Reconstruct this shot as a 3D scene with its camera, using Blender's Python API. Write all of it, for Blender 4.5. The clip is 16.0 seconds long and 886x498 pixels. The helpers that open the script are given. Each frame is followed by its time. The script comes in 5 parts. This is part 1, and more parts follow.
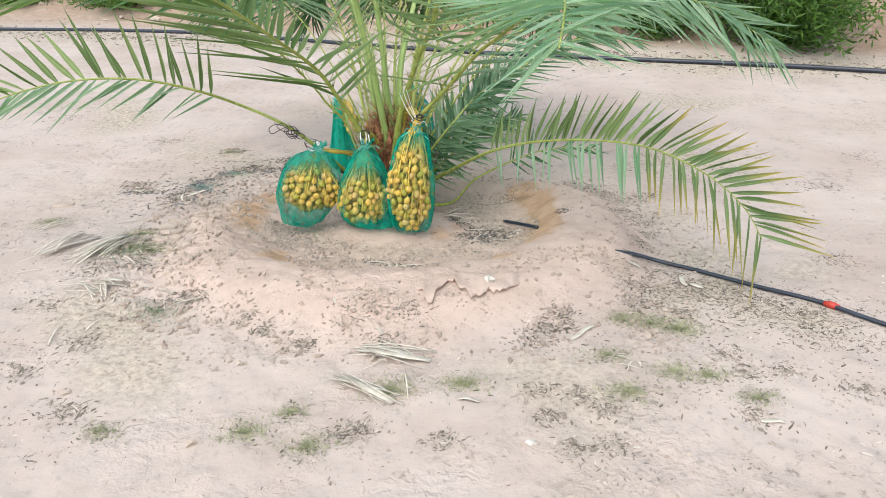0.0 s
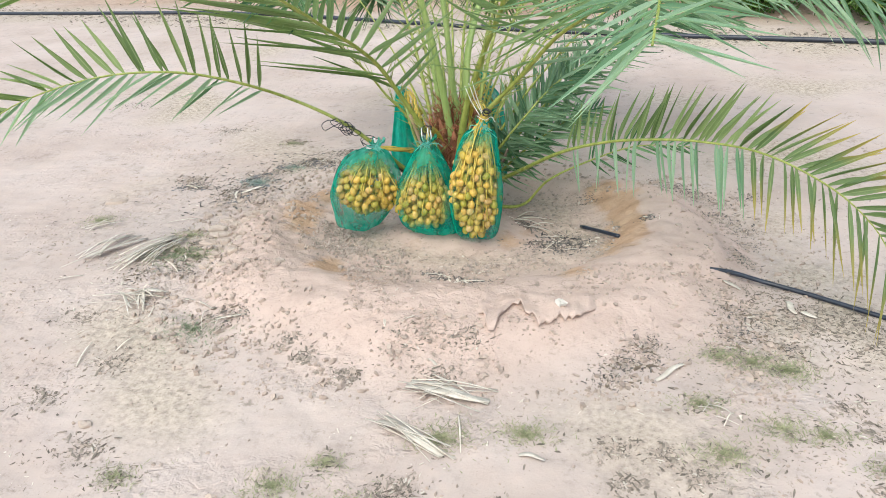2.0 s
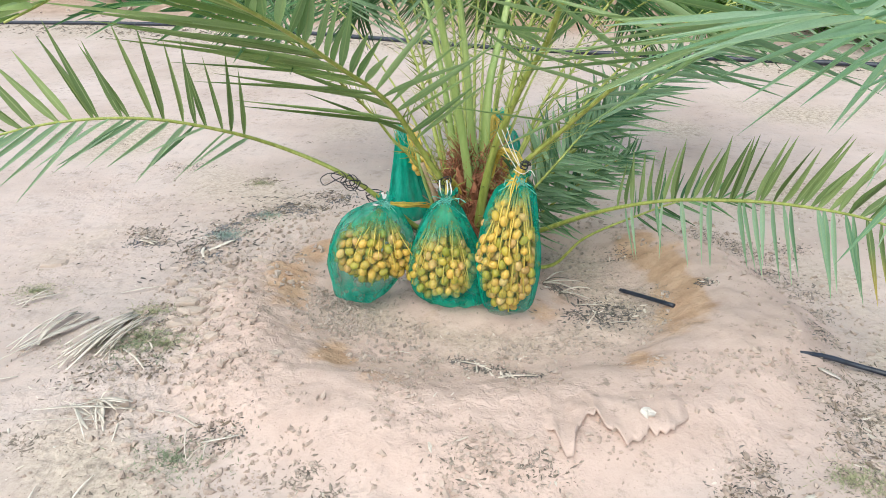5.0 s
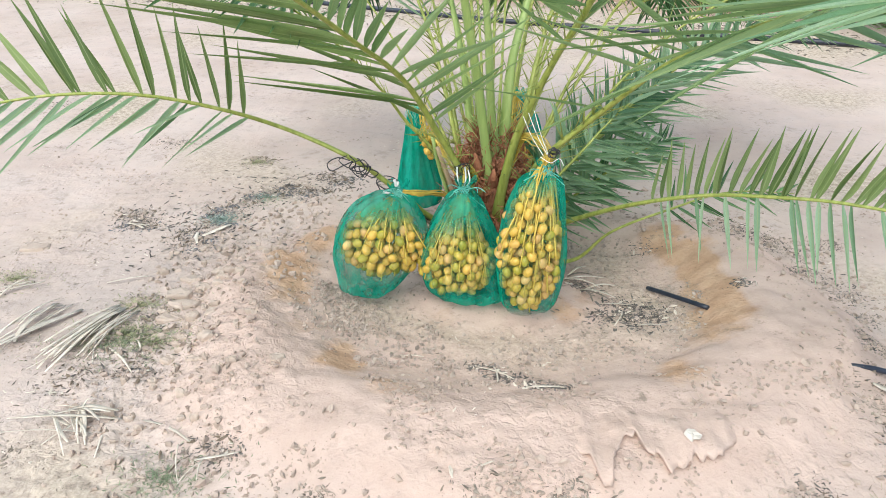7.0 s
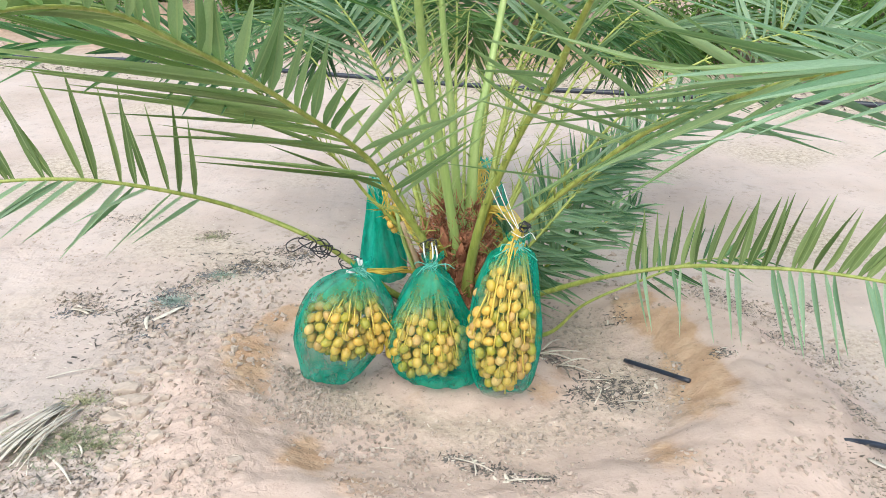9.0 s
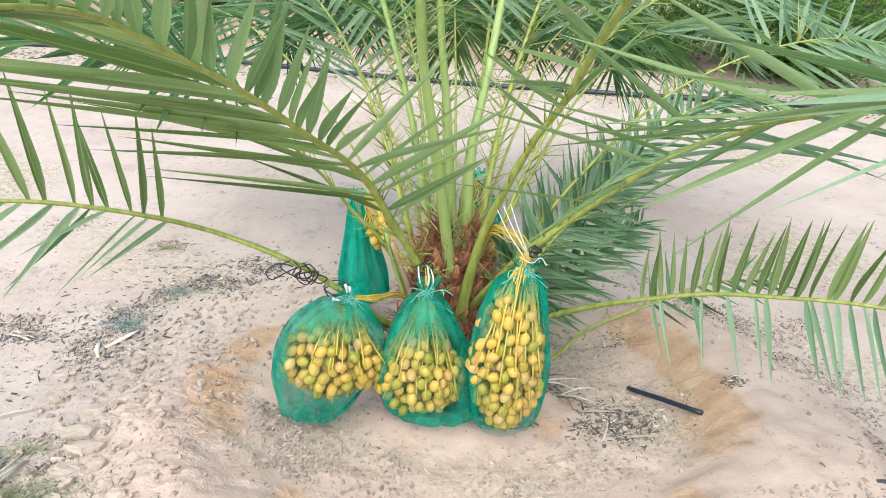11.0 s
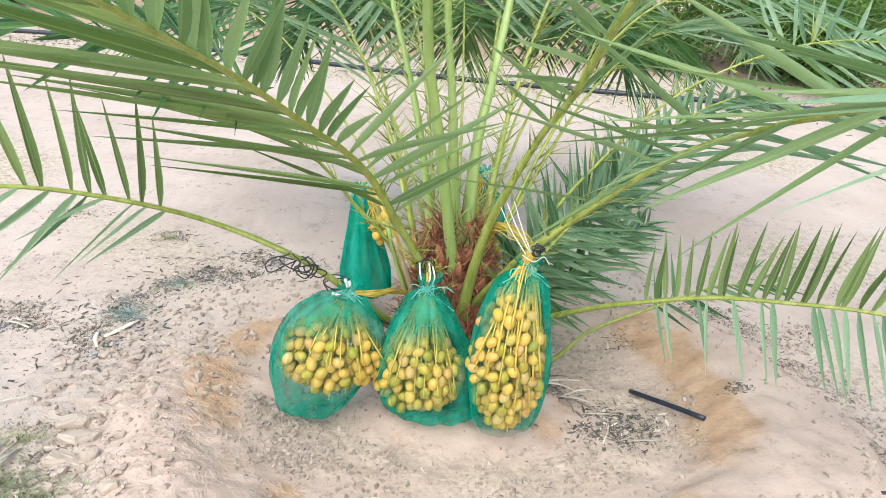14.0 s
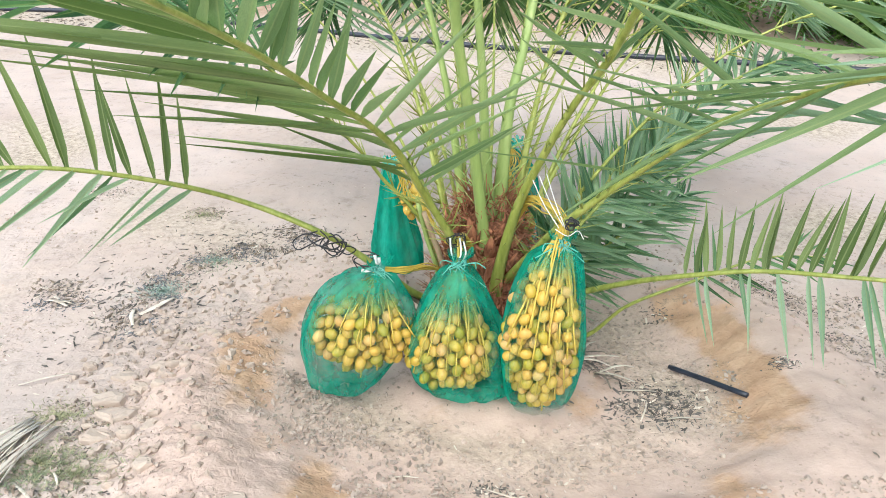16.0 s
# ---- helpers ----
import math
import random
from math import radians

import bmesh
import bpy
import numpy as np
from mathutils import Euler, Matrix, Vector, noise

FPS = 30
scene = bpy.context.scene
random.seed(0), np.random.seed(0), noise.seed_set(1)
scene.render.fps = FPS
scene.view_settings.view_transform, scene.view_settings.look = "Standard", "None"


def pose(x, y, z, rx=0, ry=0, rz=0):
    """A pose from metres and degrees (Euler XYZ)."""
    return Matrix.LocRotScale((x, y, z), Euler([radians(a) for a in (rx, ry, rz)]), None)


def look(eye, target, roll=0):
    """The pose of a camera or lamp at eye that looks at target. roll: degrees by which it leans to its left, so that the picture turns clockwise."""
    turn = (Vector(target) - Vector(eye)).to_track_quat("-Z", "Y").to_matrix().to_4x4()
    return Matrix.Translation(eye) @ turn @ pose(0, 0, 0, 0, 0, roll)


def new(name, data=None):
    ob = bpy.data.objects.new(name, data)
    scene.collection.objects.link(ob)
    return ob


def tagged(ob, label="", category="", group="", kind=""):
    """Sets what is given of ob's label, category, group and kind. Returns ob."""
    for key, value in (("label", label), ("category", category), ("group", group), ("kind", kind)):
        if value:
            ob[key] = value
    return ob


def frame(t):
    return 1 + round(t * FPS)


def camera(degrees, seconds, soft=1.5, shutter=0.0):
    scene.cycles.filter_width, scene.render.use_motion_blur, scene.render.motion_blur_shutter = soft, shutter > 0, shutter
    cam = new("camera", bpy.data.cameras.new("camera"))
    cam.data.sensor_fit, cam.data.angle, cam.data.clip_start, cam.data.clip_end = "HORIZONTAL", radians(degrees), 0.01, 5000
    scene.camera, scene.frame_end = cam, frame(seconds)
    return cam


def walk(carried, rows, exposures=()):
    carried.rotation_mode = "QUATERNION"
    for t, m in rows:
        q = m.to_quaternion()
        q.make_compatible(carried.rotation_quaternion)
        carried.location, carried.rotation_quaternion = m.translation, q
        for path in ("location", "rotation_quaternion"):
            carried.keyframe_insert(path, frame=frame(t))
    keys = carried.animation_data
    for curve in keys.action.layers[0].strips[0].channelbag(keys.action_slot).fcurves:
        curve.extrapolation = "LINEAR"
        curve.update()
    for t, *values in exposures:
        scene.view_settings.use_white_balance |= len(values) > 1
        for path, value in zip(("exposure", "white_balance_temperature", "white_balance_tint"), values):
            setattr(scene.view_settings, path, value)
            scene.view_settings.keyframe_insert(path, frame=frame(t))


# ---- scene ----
cam = camera(61.7, 16.0, 0.5)
PATH = [
    (0, (0.036, 0.004, 1.312), (0.01, 1.825, 0.486), -0.6),
    (0.5, (0.038, 0.026, 1.309), (-0.01, 1.848, 0.486), -0.9),
    (1, (0.073, 0.159, 1.292), (0.0, 1.966, 0.438), -4.0),
    (1.5, (0.101, 0.272, 1.298), (-0.065, 2.071, 0.44), -3.2),
    (2, (0.072, 0.36, 1.292), (-0.163, 2.143, 0.416), -2.5),
    (2.5, (-0.048, 0.445, 1.31), (-0.217, 2.273, 0.517), -3.5),
    (3, (-0.115, 0.491, 1.297), (-0.232, 2.303, 0.457), -1.9),
    (3.5, (-0.145, 0.608, 1.303), (-0.309, 2.418, 0.466), -2.5),
    (3.7, (-0.157, 0.674, 1.305), (-0.311, 2.484, 0.47), -2.0),
    (5.8, (-0.375, 0.931, 1.279), (-0.363, 2.728, 0.4), -0.2),
    (6, (-0.384, 0.942, 1.274), (-0.354, 2.741, 0.4), 0.3),
    (6.5, (-0.399, 1.003, 1.257), (-0.367, 2.777, 0.334), 1.4),
    (7, (-0.382, 1.108, 1.257), (-0.415, 2.88, 0.329), 0.3),
    (7.5, (-0.368, 1.167, 1.255), (-0.441, 2.917, 0.29), -0.8),
    (8, (-0.355, 1.192, 1.25), (-0.426, 2.949, 0.298), -0.8),
    (8.5, (-0.36, 1.214, 1.257), (-0.399, 3.006, 0.368), 0.2),
    (9, (-0.405, 1.243, 1.265), (-0.33, 3.079, 0.475), -0.1),
    (9.2, (-0.426, 1.269, 1.263), (-0.309, 3.107, 0.485), -0.1),
    (11.3, (-0.541, 1.503, 1.262), (-0.314, 3.308, 0.431), 1.9),
    (11.5, (-0.537, 1.511, 1.263), (-0.335, 3.31, 0.412), 1.6),
    (12, (-0.528, 1.534, 1.251), (-0.291, 3.308, 0.357), 2.4),
    (12.5, (-0.526, 1.525, 1.246), (-0.348, 3.314, 0.371), 1.9),
    (13, (-0.533, 1.517, 1.245), (-0.38, 3.315, 0.382), 2.5),
    (13.5, (-0.529, 1.518, 1.251), (-0.343, 3.32, 0.403), 3.0),
    (14, (-0.519, 1.508, 1.249), (-0.315, 3.322, 0.431), 2.9),
    (14.5, (-0.513, 1.513, 1.253), (-0.309, 3.33, 0.442), 2.6),
    (15, (-0.515, 1.518, 1.255), (-0.35, 3.334, 0.433), 1.7),
    (15.5, (-0.498, 1.534, 1.25), (-0.367, 3.337, 0.395), 1.2),
    (16, (-0.494, 1.552, 1.24), (-0.395, 3.339, 0.349), 0.8),
]
walk(cam, [(t, look(eye, target, roll)) for t, eye, target, roll in PATH],
     [(0, 0.33), (3.5, 0.36), (6, 0.38), (9, 0.52), (11.5, 0.62), (16, 0.62)])


# ---------- light ----------
world = bpy.data.worlds.new("sky")
scene.world = world
world.use_nodes = True
SUN_UP, SUN_TURN = radians(55), radians(202)
wn = world.node_tree.nodes
sky = wn.new("ShaderNodeTexSky")
sky.sky_type, sky.sun_disc = "NISHITA", False
sky.sun_elevation, sky.sun_rotation = SUN_UP, SUN_TURN
sky.air_density, sky.dust_density, sky.ozone_density = 1.0, 4.0, 1.0
wn["Background"].inputs[1].default_value = 0.15
world.node_tree.links.new(sky.outputs[0], wn["Background"].inputs[0])
lamp = bpy.data.lights.new("sun", "SUN")
lamp.energy, lamp.angle, lamp.color = 2.5, radians(100), (0.875, 1.0, 0.955)
sun = new("sun", lamp)
sun_dir = Vector((math.sin(SUN_TURN) * math.cos(SUN_UP), math.cos(SUN_TURN) * math.cos(SUN_UP), math.sin(SUN_UP)))
sun.matrix_world = look(sun_dir * 30, (0, 0, 0))

# ---------- materials ----------


def material(name):
    m = bpy.data.materials.new(name)
    m.use_nodes = True
    t = m.node_tree
    return m, t, t.nodes["Principled BSDF"]


def node(t, kind, **values):
    n = t.nodes.new(kind)
    for key, value in values.items():
        n.inputs[key.replace("_", " ")].default_value = value
    return n


def ramp(t, source, stops):
    n = t.nodes.new("ShaderNodeValToRGB")
    while len(n.color_ramp.elements) < len(stops):
        n.color_ramp.elements.new(0.5)
    for e, (p, c) in zip(n.color_ramp.elements, stops):
        e.position, e.color = p, (*c, 1)
    t.links.new(source, n.inputs[0])
    return n.outputs[0]


def mix(t, factor, a, b, how="MIX"):
    n = t.nodes.new("ShaderNodeMix")
    n.data_type, n.blend_type = "RGBA", how
    for slot, v in ((0, factor), (6, a), (7, b)):
        if isinstance(v, (int, float)):
            n.inputs[slot].default_value = v
        elif isinstance(v, tuple):
            n.inputs[slot].default_value = (*v, 1)
        else:
            t.links.new(v, n.inputs[slot])
    return n.outputs[2]


def noise_out(t, scale, detail=4.0, rough=0.6, coords="Object", stretch=None, out=0):
    c = t.nodes.new("ShaderNodeTexCoord").outputs[coords]
    if stretch:
        mp = t.nodes.new("ShaderNodeMapping")
        mp.inputs["Scale"].default_value = stretch
        t.links.new(c, mp.inputs[0])
        c = mp.outputs[0]
    n = node(t, "ShaderNodeTexNoise", Scale=scale, Detail=detail, Roughness=rough)
    t.links.new(c, n.inputs["Vector"])
    return n.outputs[out]


def bump(t, height, strength, distance, bsdf, under=None):
    b = node(t, "ShaderNodeBump", Strength=strength, Distance=distance)
    t.links.new(height, b.inputs["Height"])
    if under is not None:
        t.links.new(under, b.inputs["Normal"])
    t.links.new(b.outputs[0], bsdf.inputs["Normal"])
    return b.outputs[0]


def sand_material():
    m, t, p = material("sand")
    mask = t.nodes.new("ShaderNodeVertexColor")
    mask.layer_name = "soil"
    sep = t.nodes.new("ShaderNodeSeparateColor")
    t.links.new(mask.outputs[0], sep.inputs[0])
    big, mid, fine = noise_out(t, 1.3, 5), noise_out(t, 9, 6, 0.7), noise_out(t, 90, 4, 0.7)
    base = ramp(t, big, [(0.3, (0.425, 0.343, 0.303)), (0.55, (0.495, 0.413, 0.376)), (0.75, (0.55, 0.472, 0.44))])
    patch = ramp(t, mid, [(0.28, (0.66, 0.65, 0.62)), (0.42, (0.97, 0.97, 0.97)), (0.7, (1.06, 1.03, 1.0))])
    base = mix(t, 0.8, base, patch, "MULTIPLY")
    mound = ramp(t, mid, [(0.3, (0.465, 0.348, 0.295)), (0.7, (0.56, 0.43, 0.375))])
    col = mix(t, sep.outputs[0], base, mound)
    damp = ramp(t, mid, [(0.3, (0.36, 0.215, 0.13)), (0.5, (0.46, 0.30, 0.195)), (0.7, (0.53, 0.37, 0.255))])
    ragged = mix(t, 0.4, sep.outputs[1], noise_out(t, 34, 6, 0.7))
    col = mix(t, ramp(t, ragged, [(0.30, (0, 0, 0)), (0.42, (0.35, 0.35, 0.35)), (0.56, (0.9, 0.9, 0.9))]), col, damp)
    bank = ramp(t, mid, [(0.3, (0.24, 0.155, 0.11)), (0.7, (0.45, 0.315, 0.235))])
    col = mix(t, mask.outputs[1], col, bank)
    grit = ramp(t, noise_out(t, 45, 5, 0.75), [(0.33, (0.22, 0.18, 0.145)), (0.5, (0.44, 0.37, 0.30)), (0.65, (0.56, 0.475, 0.39))])
    col = mix(t, sep.outputs[2], col, grit)
    specks = ramp(t, fine, [(0.26, (0.36, 0.33, 0.31)), (0.36, (1, 1, 1)), (0.68, (1, 1, 1)), (0.78, (1.14, 1.12, 1.1))])
    col = mix(t, 0.75, col, specks, "MULTIPLY")
    smudge = mix(t, 1.0, ramp(t, noise_out(t, 27, 7, 0.75), [(0.54, (0, 0, 0)), (0.64, (1, 1, 1))]), ramp(t, noise_out(t, 3.1, 3), [(0.46, (0, 0, 0)), (0.62, (0.75, 0.75, 0.75))]), "MULTIPLY")
    col = mix(t, smudge, col, (0.21, 0.175, 0.14))
    t.links.new(col, p.inputs["Base Color"])
    p.inputs["Roughness"].default_value = 0.95
    p.inputs["Specular IOR Level"].default_value = 0.15
    vor = node(t, "ShaderNodeTexVoronoi", Scale=22.0)
    warp = mix(t, 0.12, t.nodes.new("ShaderNodeTexCoord").outputs["Object"], noise_out(t, 12, 3, out=1), "ADD")
    t.links.new(warp, vor.inputs["Vector"])
    broken = t.nodes.new("ShaderNodeVertexColor")
    broken.layer_name = "rough"
    crumbly = broken.outputs[0]
    small = node(t, "ShaderNodeTexVoronoi", Scale=55.0)
    t.links.new(warp, small.inputs["Vector"])
    lumps = mix(t, crumbly, (0, 0, 0), ramp(t, vor.outputs[0], [(0.15, (1, 1, 1)), (0.6, (0, 0, 0))]))
    grains = mix(t, crumbly, (0, 0, 0), ramp(t, small.outputs[0], [(0.15, (1, 1, 1)), (0.55, (0, 0, 0))]))
    b = bump(t, mid, 0.4, 0.014, p)
    b = bump(t, lumps, 0.4, 0.010, p, b)
    b = bump(t, grains, 0.35, 0.005, p, b)
    bump(t, fine, 0.25, 0.004, p, b)
    return m


def leaf_material(name, dark, light, tip=None, rough=0.34):
    """Leaf: fine lengthwise veins, some change from leaf to leaf, light passing through."""
    m, t, p = material(name)
    geo = t.nodes.new("ShaderNodeNewGeometry")
    info = t.nodes.new("ShaderNodeObjectInfo")
    add = t.nodes.new("ShaderNodeMath")
    add.operation = "ADD"
    t.links.new(geo.outputs["Random Per Island"], add.inputs[0])
    t.links.new(info.outputs["Random"], add.inputs[1])
    frac = t.nodes.new("ShaderNodeMath")
    frac.operation = "FRACT"
    t.links.new(add.outputs[0], frac.inputs[0])
    one = ramp(t, frac.outputs[0], [(0.0, dark), (1.0, light)])
    n = noise_out(t, 30, 4)
    col = mix(t, 0.35, one, ramp(t, n, [(0.3, (0.55, 0.6, 0.5)), (0.7, (1.2, 1.15, 1.1))]), "MULTIPLY")
    uv = t.nodes.new("ShaderNodeUVMap")
    sx = t.nodes.new("ShaderNodeSeparateXYZ")
    t.links.new(uv.outputs[0], sx.inputs[0])
    if tip:
        col = mix(t, ramp(t, sx.outputs[1], [(0.35, (0, 0, 0)), (1.0, (0.9, 0.9, 0.9))]), col, tip)
    wave = node(t, "ShaderNodeTexWave", Scale=9.0, Distortion=0.5)
    wave.bands_direction = "X"
    t.links.new(uv.outputs[0], wave.inputs["Vector"])
    col = mix(t, 0.14, col, wave.outputs[0], "MULTIPLY")
    col = mix(t, ramp(t, sx.outputs[0], [(0.40, (0, 0, 0)), (0.49, (0.45, 0.45, 0.45)), (0.51, (0.45, 0.45, 0.45)), (0.60, (0, 0, 0))]), col, (0.42, 0.50, 0.24))
    t.links.new(col, p.inputs["Base Color"])
    p.inputs["Roughness"].default_value = rough
    p.inputs["Specular IOR Level"].default_value = 0.5
    bump(t, wave.outputs[1], 0.25, 0.002, p)
    tr = t.nodes.new("ShaderNodeBsdfTranslucent")
    t.links.new(mix(t, 1.0, col, (1.0, 1.08, 0.72), "MULTIPLY"), tr.inputs[0])
    ms = t.nodes.new("ShaderNodeMixShader")
    ms.inputs[0].default_value = 0.53
    t.links.new(p.outputs[0], ms.inputs[1])
    t.links.new(tr.outputs[0], ms.inputs[2])
    t.links.new(ms.outputs[0], t.nodes["Material Output"].inputs[0])
    return m


def plain(name, stops, scale=20.0, rough=0.6, detail=5.0, stretch=None, relief=0.3, depth=0.003, by_object=0.0, metal=0.0, by_piece=0.0):
    m, t, p = material(name)
    n = noise_out(t, scale, detail, 0.65, stretch=stretch)
    col = ramp(t, n, stops)
    if by_object:
        info = t.nodes.new("ShaderNodeObjectInfo")
        col = mix(t, by_object, col, ramp(t, info.outputs["Random"], [(0, (0.6, 0.6, 0.6)), (1, (1.3, 1.3, 1.3))]), "MULTIPLY")
    # random tone per piece; dark crumbs also stand in for shaded crevices
    if by_piece:
        geo = t.nodes.new("ShaderNodeNewGeometry")
        col = mix(t, by_piece, col, ramp(t, geo.outputs["Random Per Island"], [(0, (0.45, 0.44, 0.43)), (0.6, (1.0, 1.0, 1.0)), (1, (1.3, 1.3, 1.3))]), "MULTIPLY")
    t.links.new(col, p.inputs["Base Color"])
    p.inputs["Roughness"].default_value, p.inputs["Metallic"].default_value = rough, metal
    bump(t, n, relief, depth, p)
    return m


def date_material():
    m, t, p = material("date_skin")
    info = t.nodes.new("ShaderNodeObjectInfo")
    col = ramp(t, info.outputs["Random"], [(0.0, (0.30, 0.29, 0.03)), (0.22, (0.45, 0.36, 0.05)), (0.42, (0.57, 0.38, 0.07)), (0.75, (0.64, 0.42, 0.085)), (0.9, (0.52, 0.31, 0.10)), (1.0, (0.62, 0.44, 0.16))])
    n = noise_out(t, 60, 4)
    col = mix(t, 0.5, col, ramp(t, n, [(0.3, (0.7, 0.72, 0.6)), (0.6, (1.08, 1.04, 1.0))]), "MULTIPLY")
    t.links.new(col, p.inputs["Base Color"])
    p.inputs["Roughness"].default_value = 0.38
    p.inputs["Subsurface Weight"].default_value = 0.12
    p.inputs["Subsurface Radius"].default_value = (0.01, 0.006, 0.002)
    bump(t, n, 0.15, 0.002, p)
    return m


def net_material():
    """Fine woven green netting: the thread covers part of it, the holes let the view through."""
    m, t, p = material("green_net")
    # dark upright streaks put the shade of folds into the thread colour
    col = ramp(t, noise_out(t, 24, 5, 0.65, stretch=(1, 1, 0.3)), [(0.3, (0.0, 0.22, 0.15)), (0.5, (0.0, 0.46, 0.33)), (0.7, (0.02, 0.64, 0.50))])
    t.links.new(col, p.inputs["Base Color"])
    p.inputs["Roughness"].default_value = 0.7
    p.inputs["Specular IOR Level"].default_value = 0.2
    bump(t, noise_out(t, 260, 3, 0.7, stretch=(1, 1, 0.5)), 0.5, 0.003, p)
    tl = t.nodes.new("ShaderNodeBsdfTranslucent")
    t.links.new(col, tl.inputs[0])
    inner = t.nodes.new("ShaderNodeMixShader")
    inner.inputs[0].default_value = 0.5
    t.links.new(p.outputs[0], inner.inputs[1])
    t.links.new(tl.outputs[0], inner.inputs[2])
    tp = t.nodes.new("ShaderNodeBsdfTransparent")
    ms = t.nodes.new("ShaderNodeMixShader")
    # how closely the threads lie: stretched over the fruit, gathered at the ends
    cover = t.nodes.new("ShaderNodeVertexColor")
    cover.layer_name = "cover"
    weave = ramp(t, noise_out(t, 22, 6, 0.7, stretch=(1, 1, 0.35)), [(0.3, (0.55, 0.55, 0.55)), (0.7, (1.2, 1.2, 1.2))])
    t.links.new(mix(t, 1.0, cover.outputs[0], weave, "MULTIPLY"), ms.inputs[0])
    t.links.new(tp.outputs[0], ms.inputs[1])
    t.links.new(inner.outputs[0], ms.inputs[2])
    t.links.new(ms.outputs[0], t.nodes["Material Output"].inputs[0])
    return m


SAND = sand_material()
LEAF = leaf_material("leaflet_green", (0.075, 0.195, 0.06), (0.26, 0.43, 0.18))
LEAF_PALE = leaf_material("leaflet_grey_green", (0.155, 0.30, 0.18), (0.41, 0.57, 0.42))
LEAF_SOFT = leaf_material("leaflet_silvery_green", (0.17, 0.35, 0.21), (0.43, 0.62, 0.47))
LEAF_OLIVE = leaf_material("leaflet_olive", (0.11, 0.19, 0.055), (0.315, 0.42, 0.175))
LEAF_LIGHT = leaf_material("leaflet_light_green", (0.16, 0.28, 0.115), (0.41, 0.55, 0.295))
LEAF_DEEP = leaf_material("leaflet_deep_green", (0.03, 0.115, 0.045), (0.18, 0.37, 0.18))
# the bluish pale end puts sky light on these leaves into their colour
LEAF_SKYLIT = leaf_material("leaflet_skylit_green", (0.07, 0.19, 0.10), (0.38, 0.56, 0.39), rough=0.28)
LEAF_TIP = leaf_material("leaflet_yellowing", (0.13, 0.22, 0.08), (0.22, 0.32, 0.14), (0.60, 0.40, 0.06))
RACHIS = plain("rachis_green", [(0.25, (0.16, 0.20, 0.035)), (0.5, (0.28, 0.325, 0.07)), (0.75, (0.42, 0.435, 0.14))], 55, 0.4, stretch=(1, 1, 0.08), relief=0.35)
PETIOLE = plain("petiole_green", [(0.25, (0.21, 0.31, 0.09)), (0.5, (0.28, 0.38, 0.12)), (0.75, (0.38, 0.465, 0.18))], 40, 0.4, stretch=(1, 1, 0.06), relief=0.3)
FIBRE = plain("brown_fibre", [(0.3, (0.15, 0.048, 0.026)), (0.7, (0.52, 0.22, 0.12))], 60, 0.85, stretch=(1, 1, 0.2), relief=0.8, depth=0.01)
DATE = date_material()
STRAND = plain("strand_yellow", [(0.3, (0.50, 0.36, 0.05)), (0.7, (0.66, 0.50, 0.11))], 30, 0.5)
NET = net_material()
STRING = plain("white_string", [(0.3, (0.6, 0.62, 0.62)), (0.7, (0.85, 0.85, 0.85))], 60, 0.7)
TEALCORD = plain("teal_cord", [(0.3, (0.03, 0.36, 0.28)), (0.7, (0.20, 0.58, 0.50))], 60, 0.6)
WIRE = plain("black_wire", [(0.3, (0.015, 0.015, 0.02)), (0.7, (0.04, 0.04, 0.05))], 60, 0.6)
HOSE = plain("black_hose", [(0.3, (0.012, 0.016, 0.026)), (0.7, (0.03, 0.038, 0.06))], 30, 0.32, relief=0.15)
RED = plain("red_plastic", [(0.3, (0.4, 0.03, 0.02)), (0.7, (0.5, 0.06, 0.04))], 30, 0.5)
STRAW = plain("dry_straw", [(0.3, (0.46, 0.40, 0.33)), (0.7, (0.70, 0.645, 0.57))], 25, 0.8, by_object=0.45)
DRY_STALK = plain("dry_stalk", [(0.3, (0.30, 0.20, 0.12)), (0.7, (0.50, 0.37, 0.25))], 40, 0.7, stretch=(1, 1, 0.1), relief=0.5)
TWIG = plain("grey_twig", [(0.3, (0.10, 0.075, 0.055)), (0.7, (0.26, 0.20, 0.15))], 30, 0.9)
WEED_DARK = plain("weed_grey_green", [(0.3, (0.13, 0.165, 0.10)), (0.7, (0.30, 0.34, 0.22))], 20, 0.8)
WEED_BLUE = plain("weed_blue_grey", [(0.3, (0.13, 0.19, 0.165)), (0.7, (0.36, 0.45, 0.40))], 20, 0.8)
WEED = plain("weed_green", [(0.3, (0.20, 0.215, 0.11)), (0.7, (0.38, 0.37, 0.23))], 20, 0.7)
STONE = plain("pale_stone", [(0.3, (0.40, 0.32, 0.268)), (0.7, (0.50, 0.41, 0.35))], 18, 0.95, relief=0.7, depth=0.006, by_object=0.15)
PALE = plain("white_stone", [(0.3, (0.54, 0.49, 0.44)), (0.7, (0.66, 0.62, 0.57))], 30, 0.9, relief=0.5)
# crumb and gravel tones lie below the sand's, imitating shade in cracks
CRUMB = plain("sand_crumb", [(0.3, (0.35, 0.275, 0.23)), (0.7, (0.47, 0.38, 0.325))], 20, 0.95, relief=0.6, by_piece=0.3)
GRAVEL = plain("grey_gravel", [(0.3, (0.33, 0.27, 0.23)), (0.7, (0.46, 0.385, 0.335))], 25, 0.95, relief=0.6, by_piece=0.4)
LITTER = plain("dark_litter", [(0.3, (0.13, 0.108, 0.09)), (0.7, (0.34, 0.285, 0.235))], 25, 0.95, by_piece=0.8)
